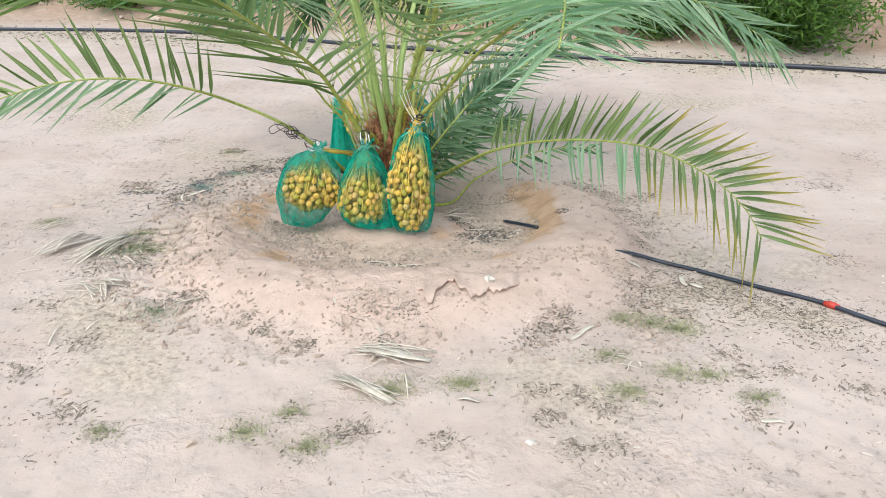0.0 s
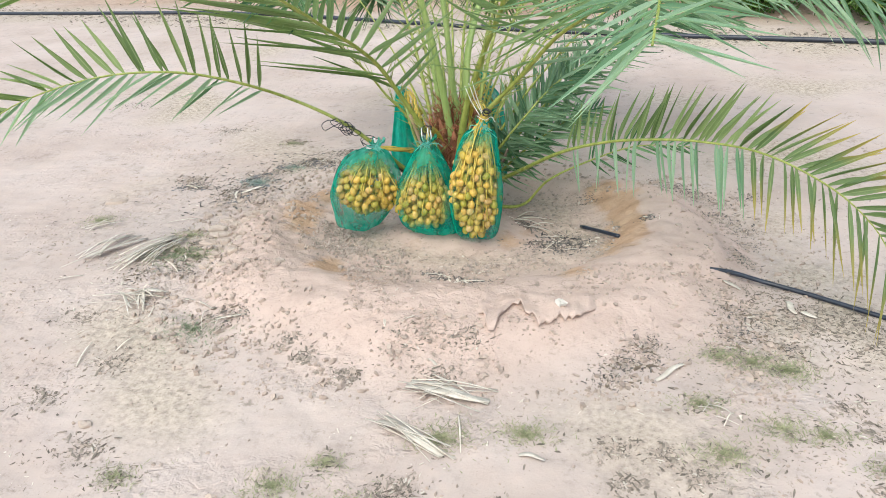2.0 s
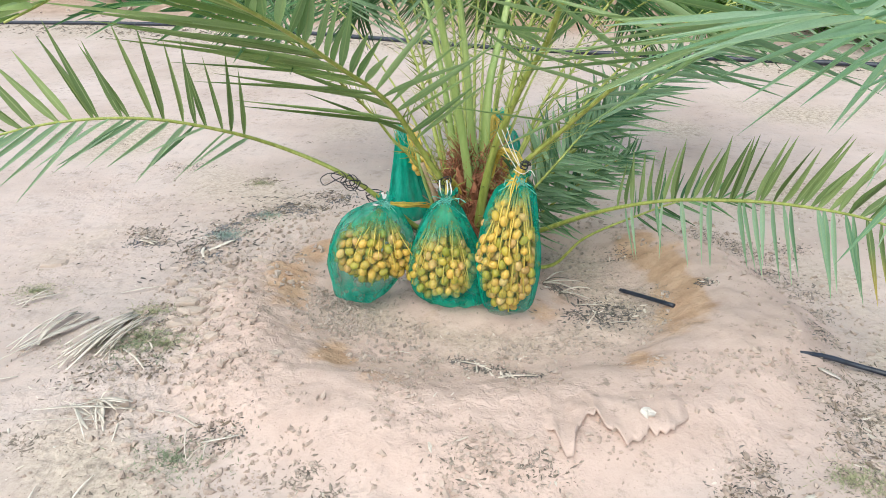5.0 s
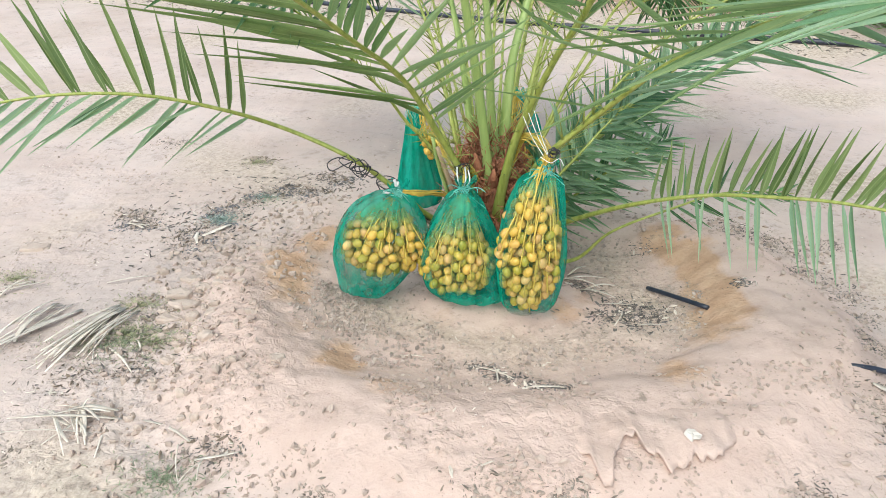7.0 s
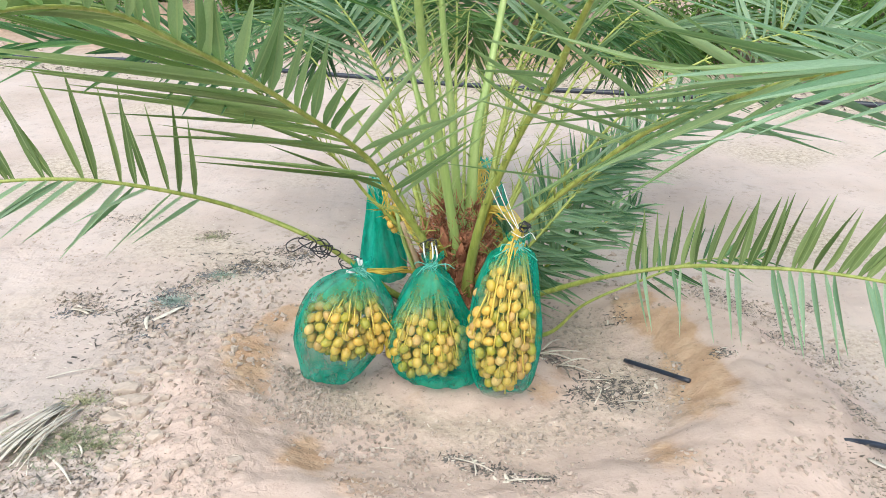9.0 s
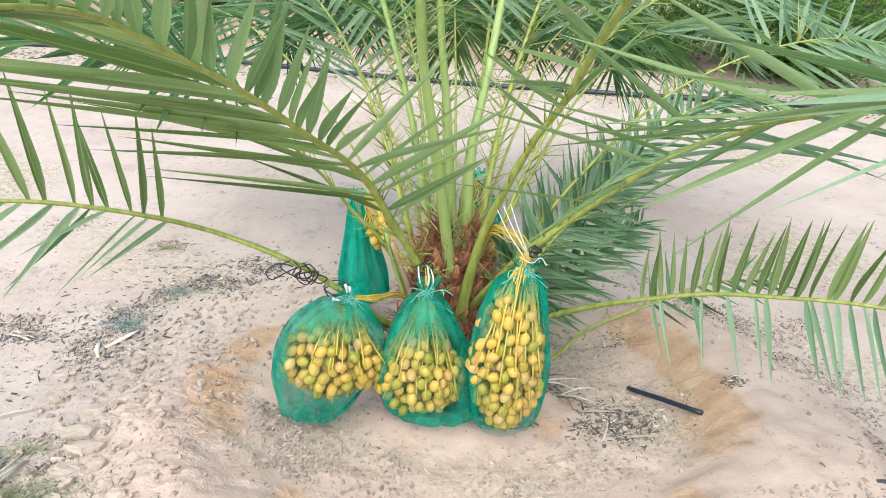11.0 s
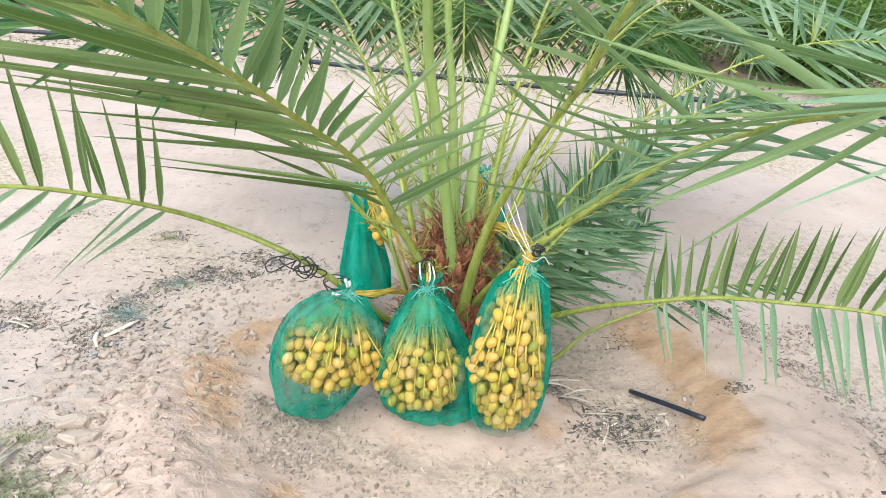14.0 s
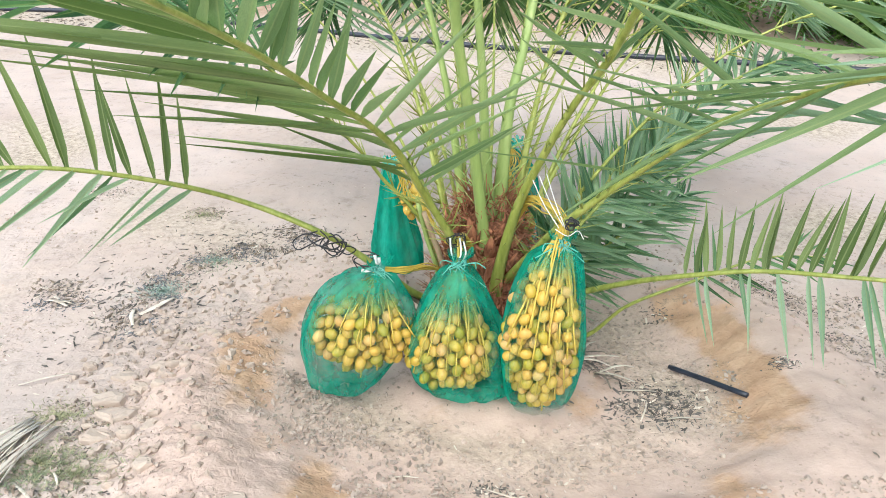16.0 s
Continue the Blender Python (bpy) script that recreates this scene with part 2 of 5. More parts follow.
LITTER_GREY = plain("grey_litter", [(0.3, (0.055, 0.06, 0.075)), (0.7, (0.23, 0.235, 0.25))], 25, 0.95, by_piece=0.8)
LITTER_DARK = plain("wet_litter", [(0.3, (0.06, 0.054, 0.05)), (0.7, (0.22, 0.195, 0.18))], 25, 0.95, by_piece=0.8)
BUSH = leaf_material("bush_leaf", (0.02, 0.085, 0.01), (0.14, 0.30, 0.045))
BARK = plain("bark", [(0.3, (0.06, 0.045, 0.035)), (0.7, (0.16, 0.12, 0.09))], 15, 0.95, relief=0.8, depth=0.01)

# ---------- small builders ----------


class Soup:
    """Vertices, faces and leaf coordinates gathered into one mesh."""

    def __init__(self):
        self.v, self.f, self.uv = [], [], []

    def add(self, verts, faces, uvs=None):
        k = len(self.v)
        self.v += [tuple(q) for q in verts]
        self.f += [tuple(i + k for i in q) for q in faces]
        self.uv += list(uvs) if uvs else [(0.5, 0.5)] * len(verts)

    def mesh(self, name, mat, smooth=True):
        me = bpy.data.meshes.new(name)
        me.from_pydata(self.v, [], self.f)
        layer = me.uv_layers.new(name="UVMap")
        loops = np.zeros(len(me.loops), dtype=np.int32)
        me.loops.foreach_get("vertex_index", loops)
        layer.data.foreach_set("uv", np.array(self.uv, dtype=np.float32)[loops].ravel())
        if smooth:
            me.polygons.foreach_set("use_smooth", [True] * len(me.polygons))
        me.materials.append(mat)
        me.update()
        return me


def part(name, soup, mat, parent, label="", smooth=True):
    me = soup.mesh(name, mat, smooth) if isinstance(soup, Soup) else soup
    ob = new(name, me)
    ob.parent = parent
    if label:
        ob["label"] = label
    return ob


def thing(name, soup, mat, label, category, group="", kind="", smooth=True):
    ob = new(name, soup.mesh(name, mat, smooth) if soup else None)
    return tagged(ob, label, category, group, kind)


def spline(points, count):
    """Points spread evenly over a smooth curve through the given ones."""
    p = [Vector(q) for q in points]
    p = [p[0] * 2 - p[1]] + p + [p[-1] * 2 - p[-2]]
    dense = []
    for a, b, c, d in zip(p, p[1:], p[2:], p[3:]):
        for k in range(16):
            u = k / 16
            dense.append(0.5 * (2 * b + (c - a) * u + (2 * a - 5 * b + 4 * c - d) * u * u + (3 * b - a - 3 * c + d) * u ** 3))
    dense.append(p[-2])
    run = [0.0]
    for a, b in zip(dense, dense[1:]):
        run.append(run[-1] + (b - a).length)
    out, j = [], 0
    for k in range(count):
        want = run[-1] * k / (count - 1)
        while j < len(run) - 2 and run[j + 1] < want:
            j += 1
        u = (want - run[j]) / max(run[j + 1] - run[j], 1e-9)
        out.append(dense[j].lerp(dense[j + 1], min(u, 1)))
    return out, run[-1]


def tube(soup, path, radii, sides=8, flat=1.0, up=Vector((0, 0, 1))):
    """A closed tube along path; flat squeezes it along its upper side."""
    rings, n = [], len(path)
    for i, c in enumerate(path):
        d = (path[min(i + 1, n - 1)] - path[max(i - 1, 0)]).normalized()
        s = d.cross(up)
        s = s.normalized() if s.length > 1e-4 else d.orthogonal().normalized()
        u = s.cross(d)
        r = radii[i] if isinstance(radii, (list, tuple)) else radii
        rings.append([c + (s * math.cos(a) + u * math.sin(a) * flat) * r for a in (2 * math.pi * k / sides for k in range(sides))])
    verts = [q for ring in rings for q in ring] + [path[0], path[-1]]
    uvs = [(k / sides, i / max(n - 1, 1)) for i in range(n) for k in range(sides)] + [(0.5, 0), (0.5, 1)]
    faces = [(i * sides + k, i * sides + (k + 1) % sides, (i + 1) * sides + (k + 1) % sides, (i + 1) * sides + k) for i in range(n - 1) for k in range(sides)]
    faces += [((k + 1) % sides, k, n * sides) for k in range(sides)]
    faces += [((n - 1) * sides + k, (n - 1) * sides + (k + 1) % sides, n * sides + 1) for k in range(sides)]
    soup.add(verts, faces, uvs)


def blob(soup, centre, size, rough=0.25, seed=0, rings=5, segs=7):
    """A lumpy closed pebble."""
    r = random.Random(seed)
    verts, uvs = [], []
    turn = Euler((r.uniform(0, 1), r.uniform(0, 1), r.uniform(0, 6.3))).to_matrix()
    for i in range(rings + 1):
        th = math.pi * i / rings
        for k in range(segs):
            ph = 2 * math.pi * k / segs
            d = Vector((math.sin(th) * math.cos(ph), math.sin(th) * math.sin(ph), math.cos(th)))
            w = 1 + rough * noise.noise(d * 1.7 + Vector((seed * 3.1, 0, 0)))
            q = turn @ d
            verts.append(Vector(centre) + Vector((q.x * size[0], q.y * size[1], q.z * size[2])) * w)
            uvs.append((k / segs, i / rings))
    faces = [(i * segs + k, (i + 1) * segs + k, (i + 1) * segs + (k + 1) % segs, i * segs + (k + 1) % segs) for i in range(rings) for k in range(segs)]
    soup.add(verts, faces, uvs)


# ---------- ground ----------
BASIN, RIM = (-0.245, 3.27), (-0.17, 3.10)


def smooth(a, b, x):
    u = min(max((x - a) / (b - a), 0), 1)
    return u * u * (3 - 2 * u)


# damp reddish blotches: x, y, reach, strength
DAMP = [(-0.962, 3.40, 0.11, 0.9), (-0.95, 3.28, 0.11, 0.75), (-0.92, 3.18, 0.09, 0.6), (-0.91, 3.59, 0.10, 1.0), (-0.865, 3.68, 0.09, 0.9), (-0.71, 2.90, 0.07, 0.75), (-0.70, 2.81, 0.09, 0.8), (-0.83, 2.99, 0.07, 0.5),
        (-0.56, 2.66, 0.07, 0.55), (-0.50, 2.65, 0.06, 0.5), (0.41, 3.66, 0.12, 0.9), (0.465, 3.53, 0.12, 0.95), (0.48, 3.40, 0.12, 0.95), (0.455, 3.25, 0.12, 0.85), (0.43, 3.08, 0.13, 0.95), (0.39, 2.98, 0.10, 0.7),
        (0.24, 2.74, 0.10, 0.6), (-0.03, 3.17, 0.09, 0.75), (0.06, 3.27, 0.07, 0.5), (-0.42, 3.12, 0.08, 0.4), (-0.62, 3.36, 0.09, 0.5)]


def soil(x, y):
    """Height of the ground, and how far it is mound, damp or gravelly there."""
    w = 0.09 * noise.noise((x * 2.1, y * 2.1, 4.0)) + 0.035 * noise.noise((x * 7, y * 7, 1.0))
    din = math.hypot((x - BASIN[0]) / 0.77, (y - BASIN[1]) / 0.64) + w
    dout = math.hypot((x - RIM[0]) / 1.12, (y - RIM[1]) / 1.02) + w
    outer = (-0.04 * smooth(2.5, 3.6, y) - 0.02 * smooth(0.4, 0.9, x) * smooth(2.2, 3.0, y)) * (1 - smooth(5.0, 8.0, y)) * (1 - smooth(2.5, 5.0, abs(x)))
    crest = 0.066 + 0.032 * smooth(0.1, 0.7, x) * smooth(2.5, 2.9, y) - 0.04 * smooth(3.35, 3.9, y)
    steep = smooth(0.2, 0.6, x) * smooth(2.6, 3.0, y)
    ridge = (1 - smooth(0.72 + 0.11 * steep + 0.06 * noise.noise((x * 1.3, y * 1.3, 8)), 1.02 - 0.05 * steep, dout)) * smooth(0.72, 1.16, din)
    h = outer + crest * ridge - 0.03 * (1 - smooth(0.6, 1.05, din))
    hump = math.hypot((x + 0.25) / 0.42, (y - 3.36) / 0.37)
    h += 0.036 * (1 - smooth(0.30, 1.0, hump + w))
    near = 1 - smooth(3.5, 7.5, math.hypot(x, y - 3))
    h += near * (0.006 * noise.noise((x * 3, y * 3, 0)) + 0.006 * noise.noise((x * 11, y * 11, 3)) + 0.0035 * noise.noise((x * 31, y * 31, 5)))
    lumps = noise.noise((x * 16, y * 16, 9)) * (0.006 * (1 - smooth(0.95, 1.1, din)) + 0.006 * ridge)
    h += lumps * near
    bank = y - (8.9 - 0.30 * x)
    h += 0.34 * smooth(0.2, 1.9, bank) + 0.10 * smooth(-0.2, 1.5, bank) * noise.noise((x * 0.9, y * 0.9, 2))
    mound = 0.95 * (1 - smooth(0.8 + 0.12 * steep, 1.12 - 0.10 * steep, dout)) + 0.75 * smooth(0.3, 1.2, bank)
    blot = 0.35 * noise.noise((x * 7, y * 7, 7)) + 0.25 * noise.noise((x * 19, y * 19, 2))
    damp = 0.2 * smooth(0.70, 0.86, din + 0.3 * blot) * (1 - smooth(0.92, 1.10, din + 0.3 * blot)) * min(1.2, max(0, 0.75 + 1.4 * noise.noise((x * 3.1, y * 3.1, 6))))
    if abs(x) < 1.4 and 2.3 < y < 4.2:
        damp += 0.72 * max(k * (1 - smooth(0.25, 1.15, math.hypot(x - a, (y - b) * 0.85) / d + blot)) for a, b, d, k in DAMP)
    clods = (1 - smooth(0.30, 0.62, math.hypot((x + 1.16) / 0.7, (y - 3.0) / 1.7) + 2 * w)) + 0.45 * (1 - smooth(0.1, 0.5, math.hypot(x + 0.3, y - 2.35) + w))
    if clods > 0.02:
        gaps = noise.voronoi((x * 19 + 6 * w, y * 23, 0.0))[0]
        h += clods * 0.016 * smooth(0.0, 0.35, gaps[1] - gaps[0]) * (0.5 + 0.9 * abs(noise.noise((x * 9, y * 9, 4))))
    far = smooth(-0.55, 0.15, bank) * min(1, max(0, 0.85 + 0.8 * noise.noise((x * 0.7, y * 0.7, 3))))
    litter = max(0, noise.noise((x * 1.5 + 9, y * 1.5, 2)) - 0.12) * 2.2 * smooth(1.0, 1.25, dout) * near
    litter += 0.75 * (1 - smooth(0.35, 1.0, math.hypot((x - 1.1) / 0.75, (y - 2.55) / 0.6) + 2.5 * w)) * min(1, max(0, 0.45 + 1.6 * noise.noise((x * 5, y * 5, 1)))) * smooth(0.97, 1.1, dout)
    strip = (1 - smooth(0.2, 0.65, abs(bank + 1.0 + 0.3 * noise.noise((x, y, 0))))) * 0.9
    grit = 0.8 * (1 - smooth(0.5, 0.92, din + 1.2 * w)) * smooth(0.7, 1.15, hump + w) * min(1, max(0, 0.55 + 1.5 * noise.noise((x * 2.7, y * 2.7, 8)))) + litter + strip
    rough = 0.9 * clods + 0.55 * (1 - smooth(0.55, 0.95, din + w)) * smooth(0.75, 1.15, hump + w) + 0.55 * smooth(0.95, 1.1, dout) * smooth(-1.0, -1.5, x) * smooth(0.0, 0.3, noise.noise((x * 3, y * 3, 13)) + 0.15)
    rough += 0.8 * smooth(0.02, 0.3, noise.noise((x * 4.5, y * 4.5, 21))) * (1 - smooth(2.45, 2.6, y)) * (1 - smooth(0.7, 1.0, abs(x))) + 0.5 * smooth(0.1, 0.35, noise.noise((x * 2.2, y * 2.2, 31))) * near
    rough += 0.6 * min(1, damp)
    return h, mound, min(max(damp, 0), 1), min(max(grit, 0), 1), far, min(max(rough, 0), 1)


def height(x, y):
    return soil(x, y)[0]


def spread(lo, hi, step, far, grow):
    a = list(np.arange(lo, hi + 1e-6, step))
    d = step
    while a[-1] < far:
        d *= grow
        a.append(a[-1] + d)
    d = step
    while a[0] > -far:
        d *= grow
        a.insert(0, a[0] - d)
    return a


def ground():
    xs, ys = spread(-2.0, 1.5, 0.0145, 900, 1.16), spread(1.3, 4.2, 0.0145, 900, 1.10)
    s = Soup()
    verts, cols, rough = [], [], []
    for y in ys:
        for x in xs:
            h, a, b, c, d, e = soil(x, y)
            verts.append((x, y, h))
            cols.append((a, b, c, d))
            rough.append((e, e, e, 1))
    n = len(xs)
    faces = [(j * n + i, j * n + i + 1, (j + 1) * n + i + 1, (j + 1) * n + i) for j in range(len(ys) - 1) for i in range(n - 1)]
    s.add(verts, faces)
    ob = thing("ground", s, SAND, "pale pinkish sand with a low ring mound and basin", "ground", kind="structure")
    layer = ob.data.color_attributes.new("soil", "FLOAT_COLOR", "POINT")
    layer.data.foreach_set("color", np.array(cols, dtype=np.float32).ravel())
    ob.data.color_attributes.new("rough", "FLOAT_COLOR", "POINT").data.foreach_set("color", np.array(rough, dtype=np.float32).ravel())
    return ob


ground()

# ---------- palm ----------


def leaflet_shape(curve, fold, bend):
    """A leaflet of length 1 along y and width 1: tapered, folded along its midrib, drooping by curve."""
    s, n = Soup(), 7
    verts, uvs = [], []
    for i in range(n + 1):
        u = i / n
        w = 0.5 * min(1.0, 0.30 + u * 3.6) * (1 - u ** 1.7)
        z = -curve * u * u
        xx = bend * u * u
        verts += [(xx - w, u, z + fold * w), (xx, u, z), (xx + w, u, z + fold * w)]
        uvs += [(0, u), (0.5, u), (1, u)]
    faces = []
    for i in range(n):
        a = 3 * i
        faces += [(a, a + 1, a + 4, a + 3), (a + 1, a + 2, a + 5, a + 4)]
    s.add(verts, faces, uvs)
    return s


SHAPES = [leaflet_shape(c, f, b) for c, f, b in ((0.03, 0.8, 0.02), (0.10, 1.0, -0.02), (0.17, 0.7, 0.05), (0.0, 1.25, -0.04))]
MESHES = {}


def leaflet_mesh(k, mat):
    if (k, mat.name) not in MESHES:
        MESHES[k, mat.name] = SHAPES[k].mesh("leaflet", mat)
    return MESHES[k, mat.name]


def frond(parent, points, normal, mat, count=70, longest=0.42, wide=0.026, bare=0.25, open_a=62, open_b=24, droop=0.1, lift=0.25,
          single=False, seed=1, thick=0.016, spines=True, mat_b=None, longest_b=None, sag_b=0.0, lift_b=None, wider_b=0.0, skip_b=0.0, mat_end=None, wide_b=None, stem_mat=None, base_a=None, wild=1.0):
    """A feather leaf along points. normal: the way its upper face looks. single: each leaflet is a mesh of its own."""
    r = random.Random(seed)
    path, length = spline(points, 60)
    stem = Soup()
    radii = [thick * (1.35 - 0.35 * min(1, i / 20)) * (1 - 0.82 * (i / 59) ** 1.1) for i in range(60)]
    tube(stem, path, radii, 8, 0.75)
    nrm = Vector(normal).normalized()
    if spines:
        for k in range(52):
            i = int((0.15 + 0.95 * r.random()) * bare * 59) + 2
            tan = (path[i + 1] - path[i - 1]).normalized()
            side = tan.cross(nrm).normalized() * (1 if k % 2 else -1)
            ls = r.uniform(0.02, 0.15) * (0.6 + 0.6 * i / (bare * 59))
            d = (side * r.uniform(0.4, 0.9) + tan * r.uniform(0.3, 0.9) + nrm * r.uniform(-0.3, 0.6)).normalized()
            tube(stem, [path[i] + d * u * ls for u in (0, 0.5, 1)], [0.0024, 0.0016, 0.0003], 4)
    ob = part("frond", stem, stem_mat or RACHIS, parent)
    joined = Soup()
    for k in range(count):
        for sgn in (-1, 1):
            if sgn > 0 and r.random() < max(skip_b, 0.8 if seed == 14 and k < 0.1 * count else 0):
                continue
            along = max(0, (k + r.uniform(-0.35, 0.35) + (0.25 if sgn > 0 else 0)) / count)
            u = bare + (1 - bare) * (along ** 0.62 if seed == 13 else along)
            u = min(max(u, bare), 0.995)
            g = u * 59
            i = min(int(g), 58)
            at = path[i].lerp(path[i + 1], g - i)
            tan = (path[min(i + 2, 59)] - path[max(i - 1, 0)]).normalized()
            side = tan.cross(nrm).normalized() * sgn
            top = side.cross(tan).normalized() * sgn
            v = (u - bare) / (1 - bare)
            ang = radians(open_a + (open_b - open_a) * v + r.gauss(0, 5 * wild) + ((wider_b * (1 - smooth(0.4, 0.8, v)) - (22 * smooth(0.6, 0.9, v) if seed == 13 else 0)) if sgn > 0 else 0))
            loose = 2.0 if seed == 13 else wild
            up = (lift_b if (lift_b is not None and sgn > 0) else lift * (smooth(0.08, 0.4, v) if lift > 0.6 else 1)) + loose * (r.choice((-0.16, 0.0, 0.2)) + r.gauss(0, 0.07))
            d = tan * math.cos(ang) + (side * math.cos(up) + top * math.sin(up)) * math.sin(ang)
            d.z -= droop + (sag_b if sgn > 0 else 0)
            d.normalize()
            most = longest_b if (longest_b and sgn > 0) else longest
            ln = most * ((0.55 + 0.45 * math.sin(math.pi * min(1, 0.22 + v * 0.85))) if seed != 14 else (0.6 + 0.4 * v)) * r.uniform(0.86, 1.08)
            if base_a and sgn < 0 and v < 0.2:
                ln = base_a * r.uniform(0.85, 1.1)
            wd = (wide_b if (wide_b and sgn > 0) else wide) * r.uniform(0.8, 1.15) * (0.55 + 0.45 * math.sin(math.pi * (0.12 + 0.8 * v)))
            x = d.cross(top)
            if x.length < 1e-3:
                x = d.orthogonal()
            x.normalize()
            x = Matrix.Rotation(r.gauss(0, 0.55), 3, d) @ x
            z = x.cross(d)
            m = Matrix(((x.x * wd, d.x * ln, z.x * ln, at.x), (x.y * wd, d.y * ln, z.y * ln, at.y), (x.z * wd, d.z * ln, z.z * ln, at.z), (0, 0, 0, 1)))
            # the fold keeps the width's scale
            kind = r.choice((0, 0, 1, 2, 3))
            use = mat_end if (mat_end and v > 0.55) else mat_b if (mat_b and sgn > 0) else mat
            if single:
                z2 = z * wd
                m = Matrix(((x.x * wd, d.x * ln, z2.x, at.x), (x.y * wd, d.y * ln, z2.y, at.y), (x.z * wd, d.z * ln, z2.z, at.z), (0, 0, 0, 1)))
                lf = new("leaflet", leaflet_mesh(kind, use))
                lf.parent = ob
                lf.matrix_basis = m
            else:
                base = SHAPES[kind]
                fl = wd / ln
                pts = [m @ Vector((q[0], q[1], q[2] * fl)) for q in base.v]
                joined.add(pts, base.f, base.uv)
    if not single:
        o = part("foliage", joined, mat, ob)
        o["kind"] = "stuff"
    return ob


palm = thing("date_palm", None, None, "young date palm with long arching green fronds in sand basin", "palm")


def trunk():
    s = Soup()
    # cut leaf bases in a spiral round a short stem
    core = [Vector((-0.26, 3.5, z)) for z in (-0.06, 0.05, 0.16, 0.28, 0.36)]
    tube(s, core, [0.15, 0.14, 0.125, 0.10, 0.06], 14)
    r = random.Random(3)
    for k in range(46):
        a, z = k * 2.4, 0.0 + 0.33 * k / 46
        rad = 0.145 - 0.06 * k / 46
        d = Vector((math.cos(a), math.sin(a), 0))
        p0 = Vector((-0.26, 3.5, z)) + d * rad * 0.8
        p1 = p0 + d * r.uniform(0.025, 0.06) + Vector((0, 0, r.uniform(0.05, 0.12)))
        tube(s, [p0, p0.lerp(p1, 0.6), p1], [0.026, 0.017, 0.003], 6, 0.4)
    t = part("trunk", s, FIBRE, palm, "short stem wrapped in reddish brown fibre")
    h = Soup()
    for k in range(1500):
        a, z = r.uniform(0, 6.283), r.uniform(0.02, 0.45)
        d = Vector((math.cos(a), math.sin(a), 0))
        p = Vector((-0.26, 3.5, z)) + d * (0.135 - 0.12 * max(0, z - 0.1) / 0.5)
        q = p + d * r.uniform(0.01, 0.05) + Vector((r.uniform(-0.05, 0.05), r.uniform(-0.05, 0.05), r.uniform(-0.05, 0.08)))
        tube(h, [p, p.lerp(q, 0.5) + Vector((0, 0, r.uniform(-0.01, 0.012))), q], [0.0021, 0.0017, 0.0007], 3)
    for k in range(260):
        a, z = r.uniform(0, 6.283), r.uniform(0.04, 0.40)
        d = Vector((math.cos(a), math.sin(a), 0))
        p = Vector((-0.26, 3.5, z)) + d * (0.145 - 0.12 * max(0, z - 0.1) / 0.5)
        q = p + d * r.uniform(0.005, 0.035) + d.cross((0, 0, 1)) * r.gauss(0, 0.03) + Vector((0, 0, r.uniform(-0.05, 0.07)))
        tube(h, [p, p.lerp(q, 0.5) + d * 0.01, q], [0.005, 0.0065, 0.001], 5, 0.25)
    o = part("fibre", h, FIBRE, t)
    o["kind"] = "stuff"


trunk()
for pts, rad, mat, text in (
    ([(-0.39, 3.43, 0.10), (-0.404, 3.42, 0.238), (-0.437, 3.42, 0.346), (-0.462, 3.42, 0.462)], 0.012, PETIOLE, "cut yellow green leaf stalk"),
    ([(-0.37, 3.42, 0.10), (-0.392, 3.40, 0.267), (-0.425, 3.40, 0.37), (-0.445, 3.40, 0.43)], 0.014, DRY_STALK, "dry split tan leaf stalk"),
    ([(-0.36, 3.40, 0.06), (-0.44, 3.37, 0.15), (-0.52, 3.36, 0.22)], 0.012, TWIG, "broken brown leaf stalk"),
    ([(-0.12, 3.46, 0.10), (-0.06, 3.44, 0.20), (-0.03, 3.43, 0.27)], 0.014, TWIG, "dark cut leaf stalk"),
):
    q = Soup()
    path, _ = spline(pts, 10)
    tube(q, path, [rad * (1.2 - 0.04 * i) for i in range(10)], 8, 0.6)
    part("stalk_stub", q, mat, palm, text)
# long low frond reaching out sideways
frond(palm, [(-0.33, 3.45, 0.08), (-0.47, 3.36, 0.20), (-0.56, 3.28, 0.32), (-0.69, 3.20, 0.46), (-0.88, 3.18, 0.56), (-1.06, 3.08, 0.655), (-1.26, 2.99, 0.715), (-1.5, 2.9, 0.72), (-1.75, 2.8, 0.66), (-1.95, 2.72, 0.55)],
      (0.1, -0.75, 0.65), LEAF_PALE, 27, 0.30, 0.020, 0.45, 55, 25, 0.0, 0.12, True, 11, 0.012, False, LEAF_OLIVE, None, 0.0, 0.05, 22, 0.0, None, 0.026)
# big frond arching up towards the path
# its right-hand leaflets are paler: light on their top faces is painted in
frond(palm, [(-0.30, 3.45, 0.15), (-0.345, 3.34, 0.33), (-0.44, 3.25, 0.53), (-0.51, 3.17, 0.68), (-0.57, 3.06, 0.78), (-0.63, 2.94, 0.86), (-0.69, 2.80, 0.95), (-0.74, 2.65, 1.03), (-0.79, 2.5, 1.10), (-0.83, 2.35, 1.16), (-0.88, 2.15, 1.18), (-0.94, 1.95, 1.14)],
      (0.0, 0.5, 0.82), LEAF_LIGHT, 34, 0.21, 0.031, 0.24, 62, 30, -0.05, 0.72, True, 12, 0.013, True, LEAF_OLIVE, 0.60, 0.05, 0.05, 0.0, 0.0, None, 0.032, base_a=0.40)
